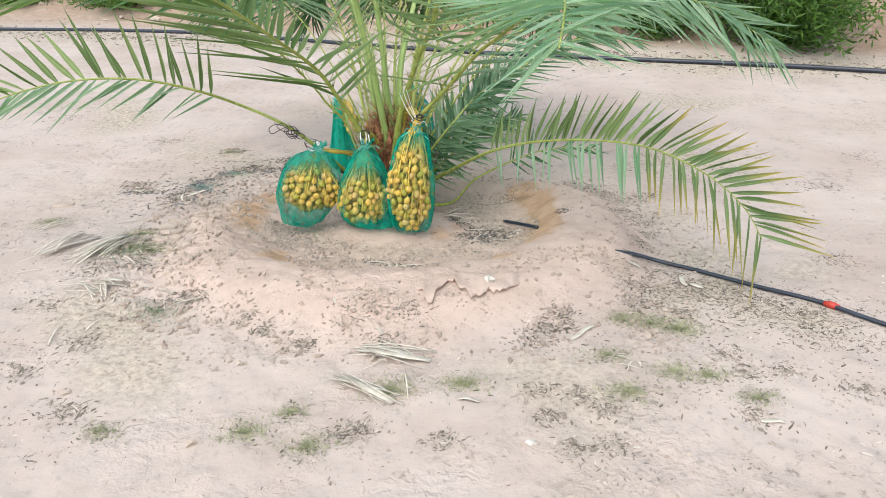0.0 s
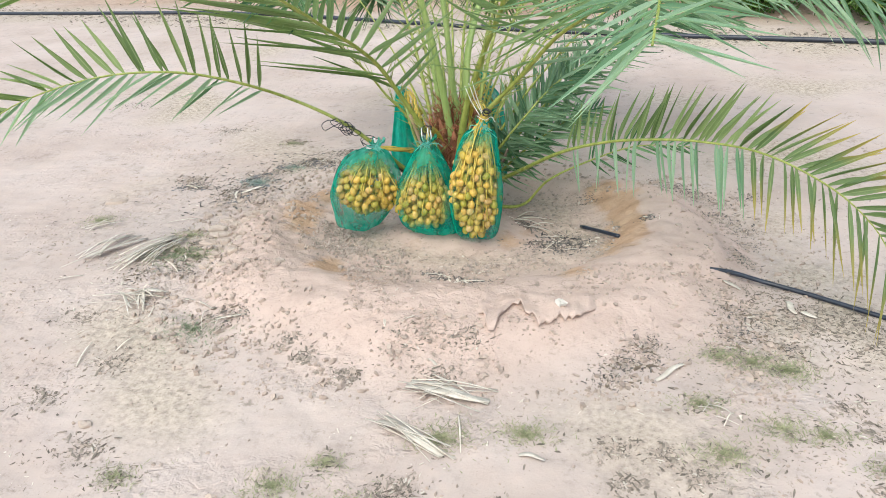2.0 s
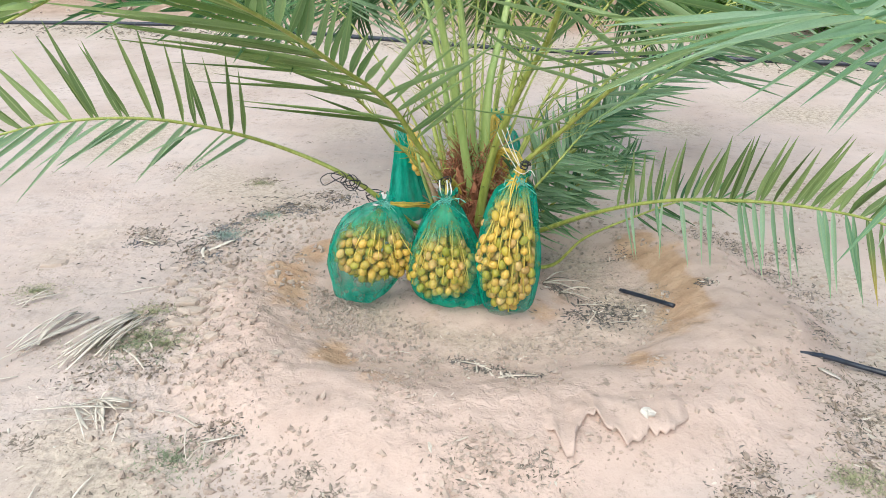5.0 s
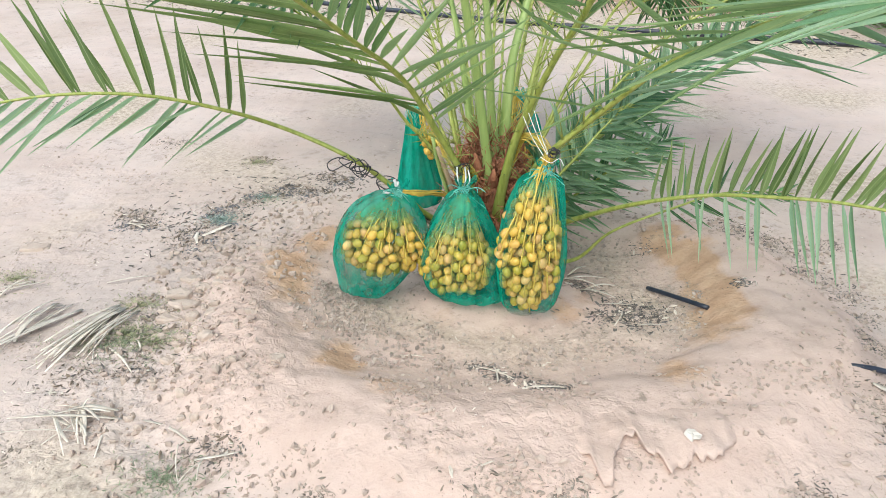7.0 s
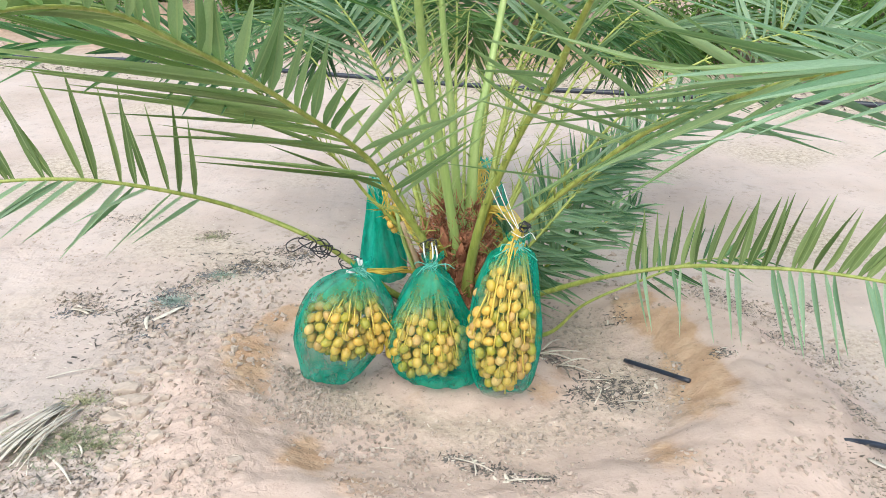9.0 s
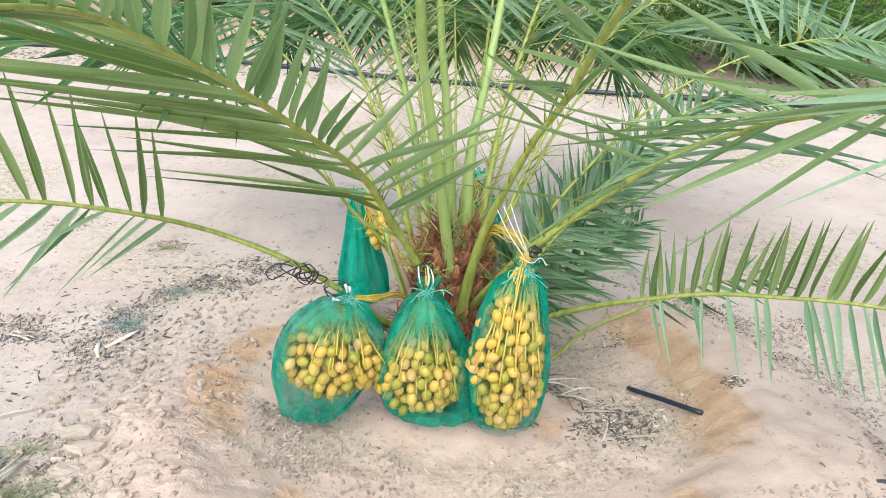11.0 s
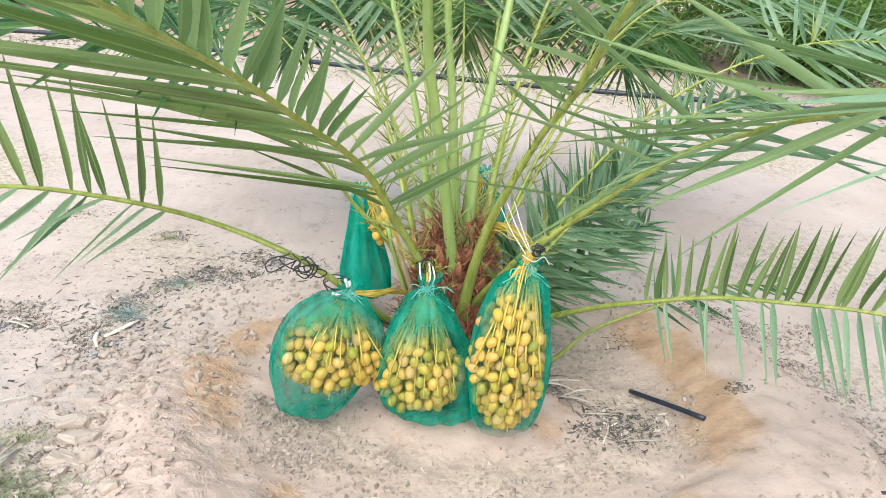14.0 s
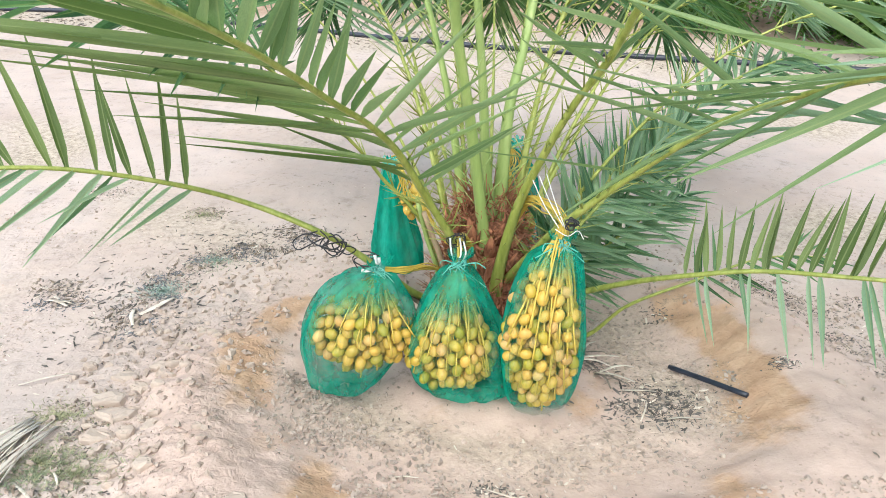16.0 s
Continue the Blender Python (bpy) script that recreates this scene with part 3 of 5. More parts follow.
# frond arching to the other side of the path
frond(palm, [(-0.21, 3.42, 0.20), (-0.16, 3.26, 0.38), (-0.11, 3.17, 0.50), (0.02, 3.10, 0.65), (0.14, 2.97, 0.81), (0.22, 2.86, 0.89), (0.27, 2.72, 0.96), (0.32, 2.5, 1.04), (0.34, 2.2, 1.10), (0.31, 1.88, 1.10), (0.27, 1.66, 1.04)],
      (0.0, 0.45, 0.85), LEAF_PALE, 54, 0.40, 0.021, 0.24, 66, 58, 0.10, 0.1, True, 13, 0.0125, True, LEAF_LIGHT, 0.46, 0.05, 0.06, 40, 0.0, LEAF_SOFT, 0.021)
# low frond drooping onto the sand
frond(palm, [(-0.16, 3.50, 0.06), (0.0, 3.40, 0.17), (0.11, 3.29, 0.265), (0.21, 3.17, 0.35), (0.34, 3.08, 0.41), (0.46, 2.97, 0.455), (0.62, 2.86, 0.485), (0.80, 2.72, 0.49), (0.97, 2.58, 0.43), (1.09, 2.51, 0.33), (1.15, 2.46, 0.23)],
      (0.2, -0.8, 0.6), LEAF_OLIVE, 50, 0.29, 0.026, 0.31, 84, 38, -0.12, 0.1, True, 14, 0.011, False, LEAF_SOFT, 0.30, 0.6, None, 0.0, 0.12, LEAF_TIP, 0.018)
frond(palm, [(-0.14, 3.44, 0.0), (0.03, 3.40, 0.02), (0.14, 3.36, 0.15), (0.30, 3.32, 0.25), (0.5, 3.34, 0.31), (0.72, 3.36, 0.30)],
      (0.1, -0.6, 0.8), LEAF_DEEP, 12, 0.15, 0.015, 0.55, 60, 28, 0.0, 0.1, False, 15, 0.009, False)
# dense dark frond behind
frond(palm, [(-0.16, 3.52, 0.08), (-0.02, 3.56, 0.26), (0.14, 3.62, 0.42), (0.33, 3.72, 0.57), (0.55, 3.85, 0.68), (0.8, 4.0, 0.72), (1.05, 4.15, 0.66)],
      (-0.35, -0.5, 0.8), LEAF_SKYLIT, 72, 0.25, 0.021, 0.10, 58, 30, 0.20, 0.2, False, 16, 0.012, False, wild=2.2)
frond(palm, [(-0.17, 3.50, 0.10), (-0.07, 3.47, 0.26), (0.04, 3.47, 0.40), (0.17, 3.52, 0.53), (0.34, 3.62, 0.62)],
      (-0.3, -0.8, 0.5), LEAF_SKYLIT, 64, 0.23, 0.021, 0.08, 60, 34, 0.2, 0.2, False, 17, 0.010, False, wild=2.2)
frond(palm, [(-0.15, 3.48, 0.06), (-0.03, 3.46, 0.19), (0.09, 3.47, 0.29), (0.22, 3.52, 0.365), (0.36, 3.60, 0.40)],
      (-0.25, -0.75, 0.6), LEAF_SKYLIT, 44, 0.20, 0.020, 0.14, 56, 34, 0.08, 0.2, False, 18, 0.009, False, wild=2.2)
# lower fronds behind the crown
BACK = [
    ([(-0.18, 3.55, 0.2), (0.0, 3.7, 0.5), (0.25, 3.95, 0.76), (0.6, 4.3, 0.9), (1.0, 4.7, 0.86), (1.35, 5.0, 0.68)], LEAF_PALE),
    ([(-0.2, 3.6, 0.2), (-0.08, 3.85, 0.6), (0.1, 4.25, 0.9), (0.35, 4.75, 1.0), (0.6, 5.2, 0.9), (0.8, 5.5, 0.7)], LEAF),
    ([(-0.26, 3.6, 0.25), (-0.25, 3.9, 0.7), (-0.22, 4.35, 0.98), (-0.2, 4.9, 1.0), (-0.15, 5.35, 0.8)], LEAF_DEEP),
    ([(-0.34, 3.6, 0.2), (-0.43, 3.85, 0.6), (-0.53, 4.25, 0.92), (-0.65, 4.7, 1.0), (-0.75, 5.1, 0.85)], LEAF_DEEP),
    ([(-0.15, 3.5, 0.2), (0.1, 3.52, 0.56), (0.4, 3.55, 0.84), (0.8, 3.55, 0.98), (1.2, 3.52, 0.92), (1.5, 3.48, 0.75)], LEAF_PALE),
    ([(-0.17, 3.58, 0.2), (0.05, 3.75, 0.62), (0.35, 4.0, 0.95), (0.8, 4.3, 1.08), (1.25, 4.55, 1.0), (1.6, 4.7, 0.8)], LEAF_PALE),
    ([(-0.3, 3.62, 0.22), (-0.33, 3.95, 0.75), (-0.40, 4.4, 1.1), (-0.45, 4.9, 1.15), (-0.5, 5.3, 0.95)], LEAF_PALE),
    ([(-0.22, 3.62, 0.22), (-0.12, 3.95, 0.75), (0.0, 4.4, 1.08), (0.15, 4.9, 1.12), (0.3, 5.4, 0.9)], LEAF_DEEP),
]
for k, (pts, mt) in enumerate(BACK):
    out = Vector(pts[-1]) - Vector(pts[0])
    frond(palm, pts, (-out.x * 0.3, -0.45, 0.85), mt, 36, 0.44, 0.021, 0.53, 62, 26, 0.22, 0.15, False, 60 + k, 0.0065, wild=1.6)
# hanging outer parts behind the crown
HANG = [
    ([(-0.3, 3.6, 0.22), (-0.42, 3.8, 0.62), (-0.6, 4.1, 0.88), (-0.85, 4.45, 0.98), (-1.1, 4.75, 0.9), (-1.3, 5.0, 0.72)], LEAF_PALE),
    ([(-0.28, 3.62, 0.25), (-0.3, 3.85, 0.66), (-0.33, 4.15, 0.92), (-0.38, 4.5, 1.0), (-0.43, 4.85, 0.92), (-0.46, 5.1, 0.75)], LEAF_DEEP),
    ([(-0.22, 3.62, 0.25), (-0.15, 3.85, 0.66), (-0.05, 4.15, 0.9), (0.08, 4.5, 0.97), (0.2, 4.8, 0.86), (0.28, 5.0, 0.7)], LEAF_DEEP),
    ([(-0.2, 3.6, 0.25), (-0.02, 3.82, 0.64), (0.2, 4.1, 0.88), (0.48, 4.4, 0.95), (0.75, 4.65, 0.85), (0.95, 4.85, 0.68)], LEAF),
    ([(-0.34, 3.58, 0.22), (-0.55, 3.75, 0.60), (-0.80, 3.98, 0.88), (-1.08, 4.2, 0.98), (-1.35, 4.4, 0.9)], LEAF_DEEP),
    ([(-0.30, 3.62, 0.25), (-0.36, 3.82, 0.66), (-0.46, 4.05, 0.88), (-0.60, 4.32, 0.96), (-0.74, 4.55, 0.88), (-0.82, 4.7, 0.74)], LEAF_DEEP),
    ([(-0.24, 3.62, 0.25), (-0.22, 3.82, 0.68), (-0.20, 4.05, 0.90), (-0.17, 4.32, 0.97), (-0.14, 4.55, 0.88), (-0.12, 4.7, 0.72)], LEAF),
    ([(-0.20, 3.60, 0.25), (-0.06, 3.78, 0.66), (0.10, 3.98, 0.88), (0.28, 4.2, 0.95), (0.44, 4.4, 0.86), (0.54, 4.55, 0.70)], LEAF_DEEP),
]
for k, (pts, mt) in enumerate(HANG):
    out = Vector(pts[-1]) - Vector(pts[0])
    frond(palm, pts, (-out.x * 0.3, -0.45, 0.85), mt, 36, 0.46, 0.019, 0.55, 62, 26, 0.45, 0.0, False, 90 + k, 0.0055, False, wild=1.8)
# steep fronds
STEEP = [
    ([(-0.265, 3.43, 0.22), (-0.279, 3.42, 0.362), (-0.305, 3.41, 0.55), (-0.331, 3.39, 0.71), (-0.358, 3.36, 0.858), (-0.377, 3.32, 0.995), (-0.40, 3.16, 1.32), (-0.40, 2.9, 1.65), (-0.40, 2.5, 1.85)], (0, 0.8, 0.5), LEAF, 0.38, 0.0185, 18),
    ([(-0.25, 3.49, 0.22), (-0.25, 3.50, 0.378), (-0.269, 3.50, 0.516), (-0.286, 3.50, 0.755), (-0.308, 3.50, 0.97), (-0.33, 3.52, 1.25), (-0.37, 3.66, 1.6), (-0.45, 3.95, 1.8), (-0.5, 4.3, 1.8)], (0, -0.8, 0.6), LEAF, 0.40, 0.018, 18),
    ([(-0.23, 3.50, 0.22), (-0.222, 3.52, 0.422), (-0.205, 3.56, 0.661), (-0.166, 3.62, 0.819), (-0.134, 3.68, 0.946), (-0.05, 3.85, 1.25), (0.1, 4.15, 1.5), (0.3, 4.55, 1.55)], (0, -0.8, 0.6), LEAF, 0.40, 0.0175, 20),
    ([(-0.19, 3.52, 0.22), (-0.167, 3.56, 0.405), (-0.11, 3.66, 0.665), (-0.049, 3.75, 0.842), (0.08, 3.95, 1.08), (0.28, 4.25, 1.2), (0.5, 4.6, 1.15)], (-0.4, -0.5, 0.7), LEAF_PALE, 0.36, 0.0095, 26),
    ([(-0.235, 3.42, 0.10), (-0.238, 3.38, 0.239), (-0.201, 3.34, 0.465), (-0.147, 3.29, 0.638), (-0.093, 3.24, 0.78), (-0.046, 3.18, 0.885), (-0.013, 3.08, 1.03), (0.03, 2.9, 1.22), (0.1, 2.65, 1.4), (0.18, 2.35, 1.5)], (-0.4, 0.2, 0.9), LEAF_LIGHT, 0.34, 0.0165, 26),
    ([(-0.31, 3.50, 0.22), (-0.336, 3.54, 0.45), (-0.37, 3.58, 0.687), (-0.409, 3.62, 0.864), (-0.432, 3.64, 0.95), (-0.5, 3.75, 1.2), (-0.6, 4.0, 1.45), (-0.72, 4.4, 1.5)], (0.2, -0.7, 0.6), LEAF, 0.38, 0.0135, 24),
    ([(-0.34, 3.54, 0.2), (-0.382, 3.58, 0.381), (-0.438, 3.68, 0.592), (-0.495, 3.78, 0.753), (-0.6, 3.95, 0.95), (-0.75, 4.2, 1.08), (-0.9, 4.5, 1.05)], (0.3, -0.6, 0.7), LEAF_PALE, 0.36, 0.009, 26),
    ([(-0.36, 3.48, 0.10), (-0.41, 3.48, 0.281), (-0.475, 3.48, 0.406), (-0.552, 3.46, 0.5), (-0.608, 3.42, 0.595), (-0.699, 3.36, 0.719), (-0.779, 3.30, 0.818), (-0.9, 3.18, 0.94), (-1.05, 3.0, 1.03), (-1.2, 2.78, 1.06)], (0.3, -0.3, 0.9), LEAF_DEEP, 0.50, 0.0085, 20),
]
for k, (pts, nv, mt, bare, th, pairs) in enumerate(STEEP):
    frond(palm, pts, nv, mt, pairs, 0.42, 0.022, bare + 0.05, 60, 24, 0.06, 0.25, False, 30 + k, th, stem_mat=PETIOLE if k < 3 or k == 5 else RACHIS)


# ---------- date bunches and their nets ----------
def date_mesh():
    s, rings, segs = Soup(), 6, 9
    verts, uvs = [], []
    for i in range(rings + 1):
        th = math.pi * i / rings
        for k in range(segs):
            a = 2 * math.pi * k / segs
            verts.append((0.5 * math.sin(th) ** 0.9 * math.cos(a), 0.5 * math.sin(th) ** 0.9 * math.sin(a), 0.5 * math.cos(th)))
            uvs.append((k / segs, i / rings))
    s.add(verts, [(i * segs + k, (i + 1) * segs + k, (i + 1) * segs + (k + 1) % segs, i * segs + (k + 1) % segs) for i in range(rings) for k in range(segs)], uvs)
    return s.mesh("date", DATE)


DATE_MESH = date_mesh()


def bunch(knot, centre, size, count, seed, label, stalk):
    """A bunch of dates: yellow strands from the knot, dates packed in the lower part."""
    r = random.Random(seed)
    s = Soup()
    path, _ = spline(stalk, 14)
    tube(s, path, [0.0055] * 14, 7, 0.7)
    ob = thing("date_bunch", None, None, label, "date bunch", "date bunches of the palm")
    part("stalk", s, STRAND, ob)
    for j in range(9):
        # strands that run free beside the flat stalk
        off = [Vector((r.gauss(0, 0.007), r.gauss(0, 0.006), r.gauss(0, 0.009))) for _ in range(5)]
        free = Soup()
        tube(free, [p + (off[i // 5] * (1 - i % 5 / 5) + off[i // 5 + 1] * (i % 5 / 5)) * min(1, i / 5) for i, p in enumerate(path)], 0.0021, 4)
        part("strand", free, STRAND, ob)
    for j in range(14 if count < 60 else 0):
        # spent strands that hang loose outside the net
        free, a = Soup(), Vector(stalk[-2])
        end = a + Vector((r.gauss(0.02, 0.018), r.gauss(-0.02, 0.012), -r.uniform(0.08, 0.15)))
        loop, _ = spline([a, a.lerp(end, 0.4) + Vector((r.gauss(0.01, 0.014), -0.015, 0.012)), a.lerp(end, 0.75) + Vector((r.gauss(0, 0.014), -0.01, 0)), end], 10)
        tube(free, loop, 0.0023, 4)
        part("strand", free, STRAND, ob)
    placed, tries = [], 0
    c, k = Vector(centre), Vector(knot)
    while len(placed) < count and tries < 16000:
        tries += 1
        d = Vector((r.gauss(0, 1), r.gauss(0, 1), r.gauss(0, 1))).normalized() * r.uniform(0.55, 1.0)
        if d.y > 0.35:
            continue
        q = c + Vector((d.x * size[0] * (1 - (0.22 if seed == 3 else 0.34) * max(0, d.z)), d.y * size[1], d.z * size[2]))
        if all((q - p).length > 0.0265 for p in placed):
            placed.append(q)
    for p in placed:
        o = new("date", DATE_MESH)
        o.parent = ob
        d = (k - p).normalized() + Vector((r.gauss(0, 0.45), r.gauss(0, 0.45), r.gauss(0, 0.35)))
        z = r.uniform(0.93, 1.08)
        o.matrix_basis = Matrix.LocRotScale(p, d.to_track_quat("Z", "Y"), (0.0295 * z, 0.0295 * z, 0.0365 * z))
    for j in range(64 if count > 150 else 0):
        p = r.choice(placed)
        st = Soup()
        mid = k.lerp(p, 0.5) + Vector((0.10 * (p.x - k.x), -0.25 * size[1], 0.05 * abs(p.x - k.x)))
        if p.y < c.y:
            p = p + Vector((0, -0.02, 0))
        pts, _ = spline([k + Vector((r.gauss(0, 0.006), r.gauss(0, 0.006), 0)), mid, p + Vector((r.gauss(0, 0.008), -0.004, r.uniform(-0.02, 0.02)))], 9)
        tube(st, pts, 0.0021 if seed < 3 else 0.0026, 5)
        part("strand", st, STRAND, ob)
    return ob


def net_bag(knot, rows, seed, label, neck=0.055, fruit=(0.2, 0.0, -0.11, 0.08), flap=(0.0, 0.0)):
    """Gathered net: rows of (height, centre x, centre y, half width, half depth); it flares above the knot too.
    fruit: top and bottom of the stretch drawn tight over the dates. flap: how far loose cloth hangs out on either side at the foot."""
    r = random.Random(seed)
    s, segs, n = Soup(), 64, 40
    k = Vector(knot)
    prof = [(k.z + neck, k.x + 0.006, k.y, 0.034 if neck > 0.01 else 0.016, 0.022 if neck > 0.01 else 0.014), (k.z + neck * 0.5, k.x, k.y, 0.022, 0.016), (k.z, k.x, k.y, 0.013, 0.012)] + rows
    verts, uvs, cover = [], [], []
    for i in range(n):
        g = (len(prof) - 1) * i / (n - 1)
        j = min(int(g), len(prof) - 2)
        u = g - j
        a_ = prof[max(j - 1, 0)], prof[j], prof[j + 1], prof[min(j + 2, len(prof) - 1)]
        z, cx, cy, rx, ry = [0.5 * (2 * q1 + (q2 - q0) * u + (2 * q0 - 5 * q1 + 4 * q2 - q3) * u * u + (3 * q1 - q0 - 3 * q2 + q3) * u ** 3) for q0, q1, q2, q3 in zip(*a_)]
        down = i / (n - 1)
        for q in range(segs):
            a = 2 * math.pi * q / segs
            pleat = (0.10 * math.sin(a * 11 + seed) + 0.05 * math.sin(a * 17 + 2 * seed)) * (1 - down) ** 0.6 + 0.13 * noise.noise((math.cos(a) * 1.6, math.sin(a) * 1.6, down * 3 + seed)) + 0.05 * noise.noise((math.cos(a) * 3.5, math.sin(a) * 3.5, down * 1.3 + seed))
            f = 1 + pleat + 0.05 * noise.noise((math.cos(a) * 5, math.sin(a) * 5, down * 7 + seed))
            dz = 0.014 * noise.noise((a * 1.1, seed, 2.0)) * down ** 3 + (0.012 * math.sin(a * 9 + seed) if i == 0 else 0)
            out = (flap[0] * max(0, -math.cos(a)) ** 4 + flap[1] * max(0, math.cos(a)) ** 4) * down ** 2
            verts.append((cx + rx * f * math.cos(a) + (out if math.cos(a) > 0 else -out), cy + ry * f * math.sin(a), z + dz))
            uvs.append((q / segs, down))
            tight = smooth(fruit[1] - 0.03, fruit[1] + 0.02, z) * (1 - smooth(fruit[0] - 0.03, fruit[0] + 0.05, z)) * smooth(0.25, 0.75, -math.sin(a))
            side = abs(verts[-1][0] - fruit[2]) / fruit[3]
            c = 0.68 - 0.58 * tight * (1 - smooth(0.85, 1.12, side)) if fruit[0] > 0 else 0.95
            cover.append((c, c, c, 1))
    faces = [(i * segs + q, i * segs + (q + 1) % segs, (i + 1) * segs + (q + 1) % segs, (i + 1) * segs + q) for i in range(n - 1) for q in range(segs)]
    s.add(verts, faces, uvs)
    ob = thing("net_bag", None, None, label, "net bag", "net bags over the dates")
    o = part("net", s, NET, ob)
    o.data.color_attributes.new("cover", "FLOAT_COLOR", "POINT").data.foreach_set("color", np.array(cover, dtype=np.float32).ravel())
    c = Soup()
    for turn_ in range(3):
        pts = [k + Vector((0.019 * math.cos(a), 0.017 * math.sin(a), 0.006 * math.sin(a * 2 + turn_) + 0.005 * turn_)) for a in (2 * math.pi * x / 12 for x in range(13))]
        tube(c, pts, 0.0024, 5)
    part("drawstring", c, TEALCORD, ob, "frayed pale teal cord")
    for j in range(16):
        c = Soup()
        d = Vector((r.gauss(0, 0.03), -0.02, r.uniform(-0.06, 0.02)))
        pts, _ = spline([k + Vector((0, -0.018, 0)), k + d * 0.5 + Vector((r.uniform(-0.02, 0.02), -0.014, 0.012)), k + d + Vector((0, -0.014, 0))], 8)
        tube(c, pts, 0.0016, 4)
        part("thread", c, TEALCORD, ob)
    return ob


K1, K2, K3 = (-0.569, 3.25, 0.335), (-0.357, 3.265, 0.345), (-0.12, 3.155, 0.455)
bunch(K1, (-0.611, 3.238, 0.172), (0.140, 0.094, 0.116), 210, 1, "bunch of yellow and greenish dates beside the palm stem", [(-0.37, 3.44, 0.22), (-0.44, 3.36, 0.285), (-0.50, 3.27, 0.325), (-0.545, 3.25, 0.335), K1])
net_bag(K1, [(0.322, -0.59, 3.25, 0.062, 0.05), (0.285, -0.606, 3.248, 0.096, 0.072), (0.225, -0.614, 3.245, 0.124, 0.088), (0.145, -0.628, 3.24, 0.140, 0.098), (0.065, -0.648, 3.24, 0.120, 0.088), (-0.005, -0.668, 3.235, 0.085, 0.065), (-0.014, -0.66, 3.235, 0.04, 0.03), (-0.015, -0.66, 3.235, 0.006, 0.005)], 1, "translucent green net bag round a date bunch", 0.03, (0.262, 0.085, -0.611, 0.128), (0.02, 0.0))
bunch(K2, (-0.376, 3.222, 0.118), (0.122, 0.092, 0.126), 200, 2, "bunch of golden yellow dates resting near the sand", [(-0.30, 3.42, 0.30), (-0.34, 3.36, 0.38), (-0.355, 3.29, 0.38), K2])
net_bag(K2, [(0.325, -0.36, 3.255, 0.045, 0.04), (0.25, -0.364, 3.232, 0.088, 0.075), (0.14, -0.362, 3.218, 0.130, 0.10), (0.05, -0.350, 3.21, 0.134, 0.10), (0.0, -0.335, 3.205, 0.120, 0.085), (-0.012, -0.335, 3.205, 0.06, 0.045), (-0.013, -0.335, 3.205, 0.008, 0.006)], 2, "green net bag gathered with a cord over dates", 0.028, (0.24, 0.045, -0.385, 0.112), (0.0, 0.035))
bunch((-0.112, 3.165, 0.50), (-0.152, 3.13, 0.205), (0.100, 0.082, 0.205), 190, 3, "long hanging bunch of ripe yellow dates", [(-0.20, 3.42, 0.35), (-0.17, 3.34, 0.49), (-0.13, 3.22, 0.515), (-0.112, 3.165, 0.50)])
net_bag(K3, [(0.43, -0.13, 3.15, 0.055, 0.045), (0.385, -0.138, 3.14, 0.072, 0.06), (0.29, -0.148, 3.13, 0.096, 0.08), (0.18, -0.152, 3.125, 0.108, 0.088), (0.07, -0.15, 3.125, 0.098, 0.08), (0.0, -0.15, 3.13, 0.078, 0.06), (-0.012, -0.15, 3.13, 0.03, 0.024), (-0.013, -0.15, 3.13, 0.006, 0.005)], 3, "tall green net bag stretched over hanging dates", 0.02, (0.40, -0.09, -0.14, 0.116), (0.0, 0.0))
K4 = (-0.542, 3.75, 0.452)
bunch(K4, (-0.470, 3.70, 0.335), (0.032, 0.028, 0.05), 13, 4, "date bunch half hidden in dark green net", [(-0.36, 3.60, 0.22), (-0.44, 3.66, 0.33), (-0.475, 3.71, 0.41), (-0.51, 3.74, 0.455), K4])
net_bag(K4, [(0.42, -0.54, 3.755, 0.028, 0.028), (0.33, -0.534, 3.76, 0.046, 0.046), (0.23, -0.528, 3.765, 0.070, 0.066), (0.14, -0.522, 3.77, 0.088, 0.08), (0.085, -0.515, 3.77, 0.080, 0.07), (0.065, -0.51, 3.77, 0.045, 0.04), (0.06, -0.51, 3.77, 0.008, 0.008)], 4, "dark green net bag hanging behind the stem", 0.006, (-1.0, -2.0, 0.0, 0.1))
K5 = (-0.168, 3.75, 0.50)
bunch(K5, (-0.13, 3.73, 0.25), (0.05, 0.05, 0.12), 40, 5, "small date bunch behind the palm stem", [(-0.20, 3.58, 0.28), (-0.19, 3.64, 0.46), (-0.18, 3.70, 0.52), K5])
net_bag(K5, [(0.47, -0.16, 3.755, 0.034, 0.03), (0.40, -0.135, 3.76, 0.060, 0.055), (0.22, -0.125, 3.76, 0.074, 0.07), (0.06, -0.12, 3.76, 0.074, 0.06), (-0.01, -0.12, 3.76, 0.06, 0.05)], 5, "green net bag partly hidden behind the stem", 0.02)


# ---------- hoses ----------
def hose(name, pts, rad, label, n=60):
    s = Soup()
    path, _ = spline(pts, n)
    tube(s, path, rad, 10)
    return thing(name, s, HOSE, label, "hose")


hose("hose_piece", [(0.288, 3.344, height(0.288, 3.344) + 0.006), (0.355, 3.24, max(height(0.355, 3.24), (height(0.288, 3.344) + height(0.425, 3.13)) / 2) + 0.006), (0.425, 3.13, height(0.425, 3.13) + 0.006)], 0.0078, "short cut piece of black drip hose on sand", 12)


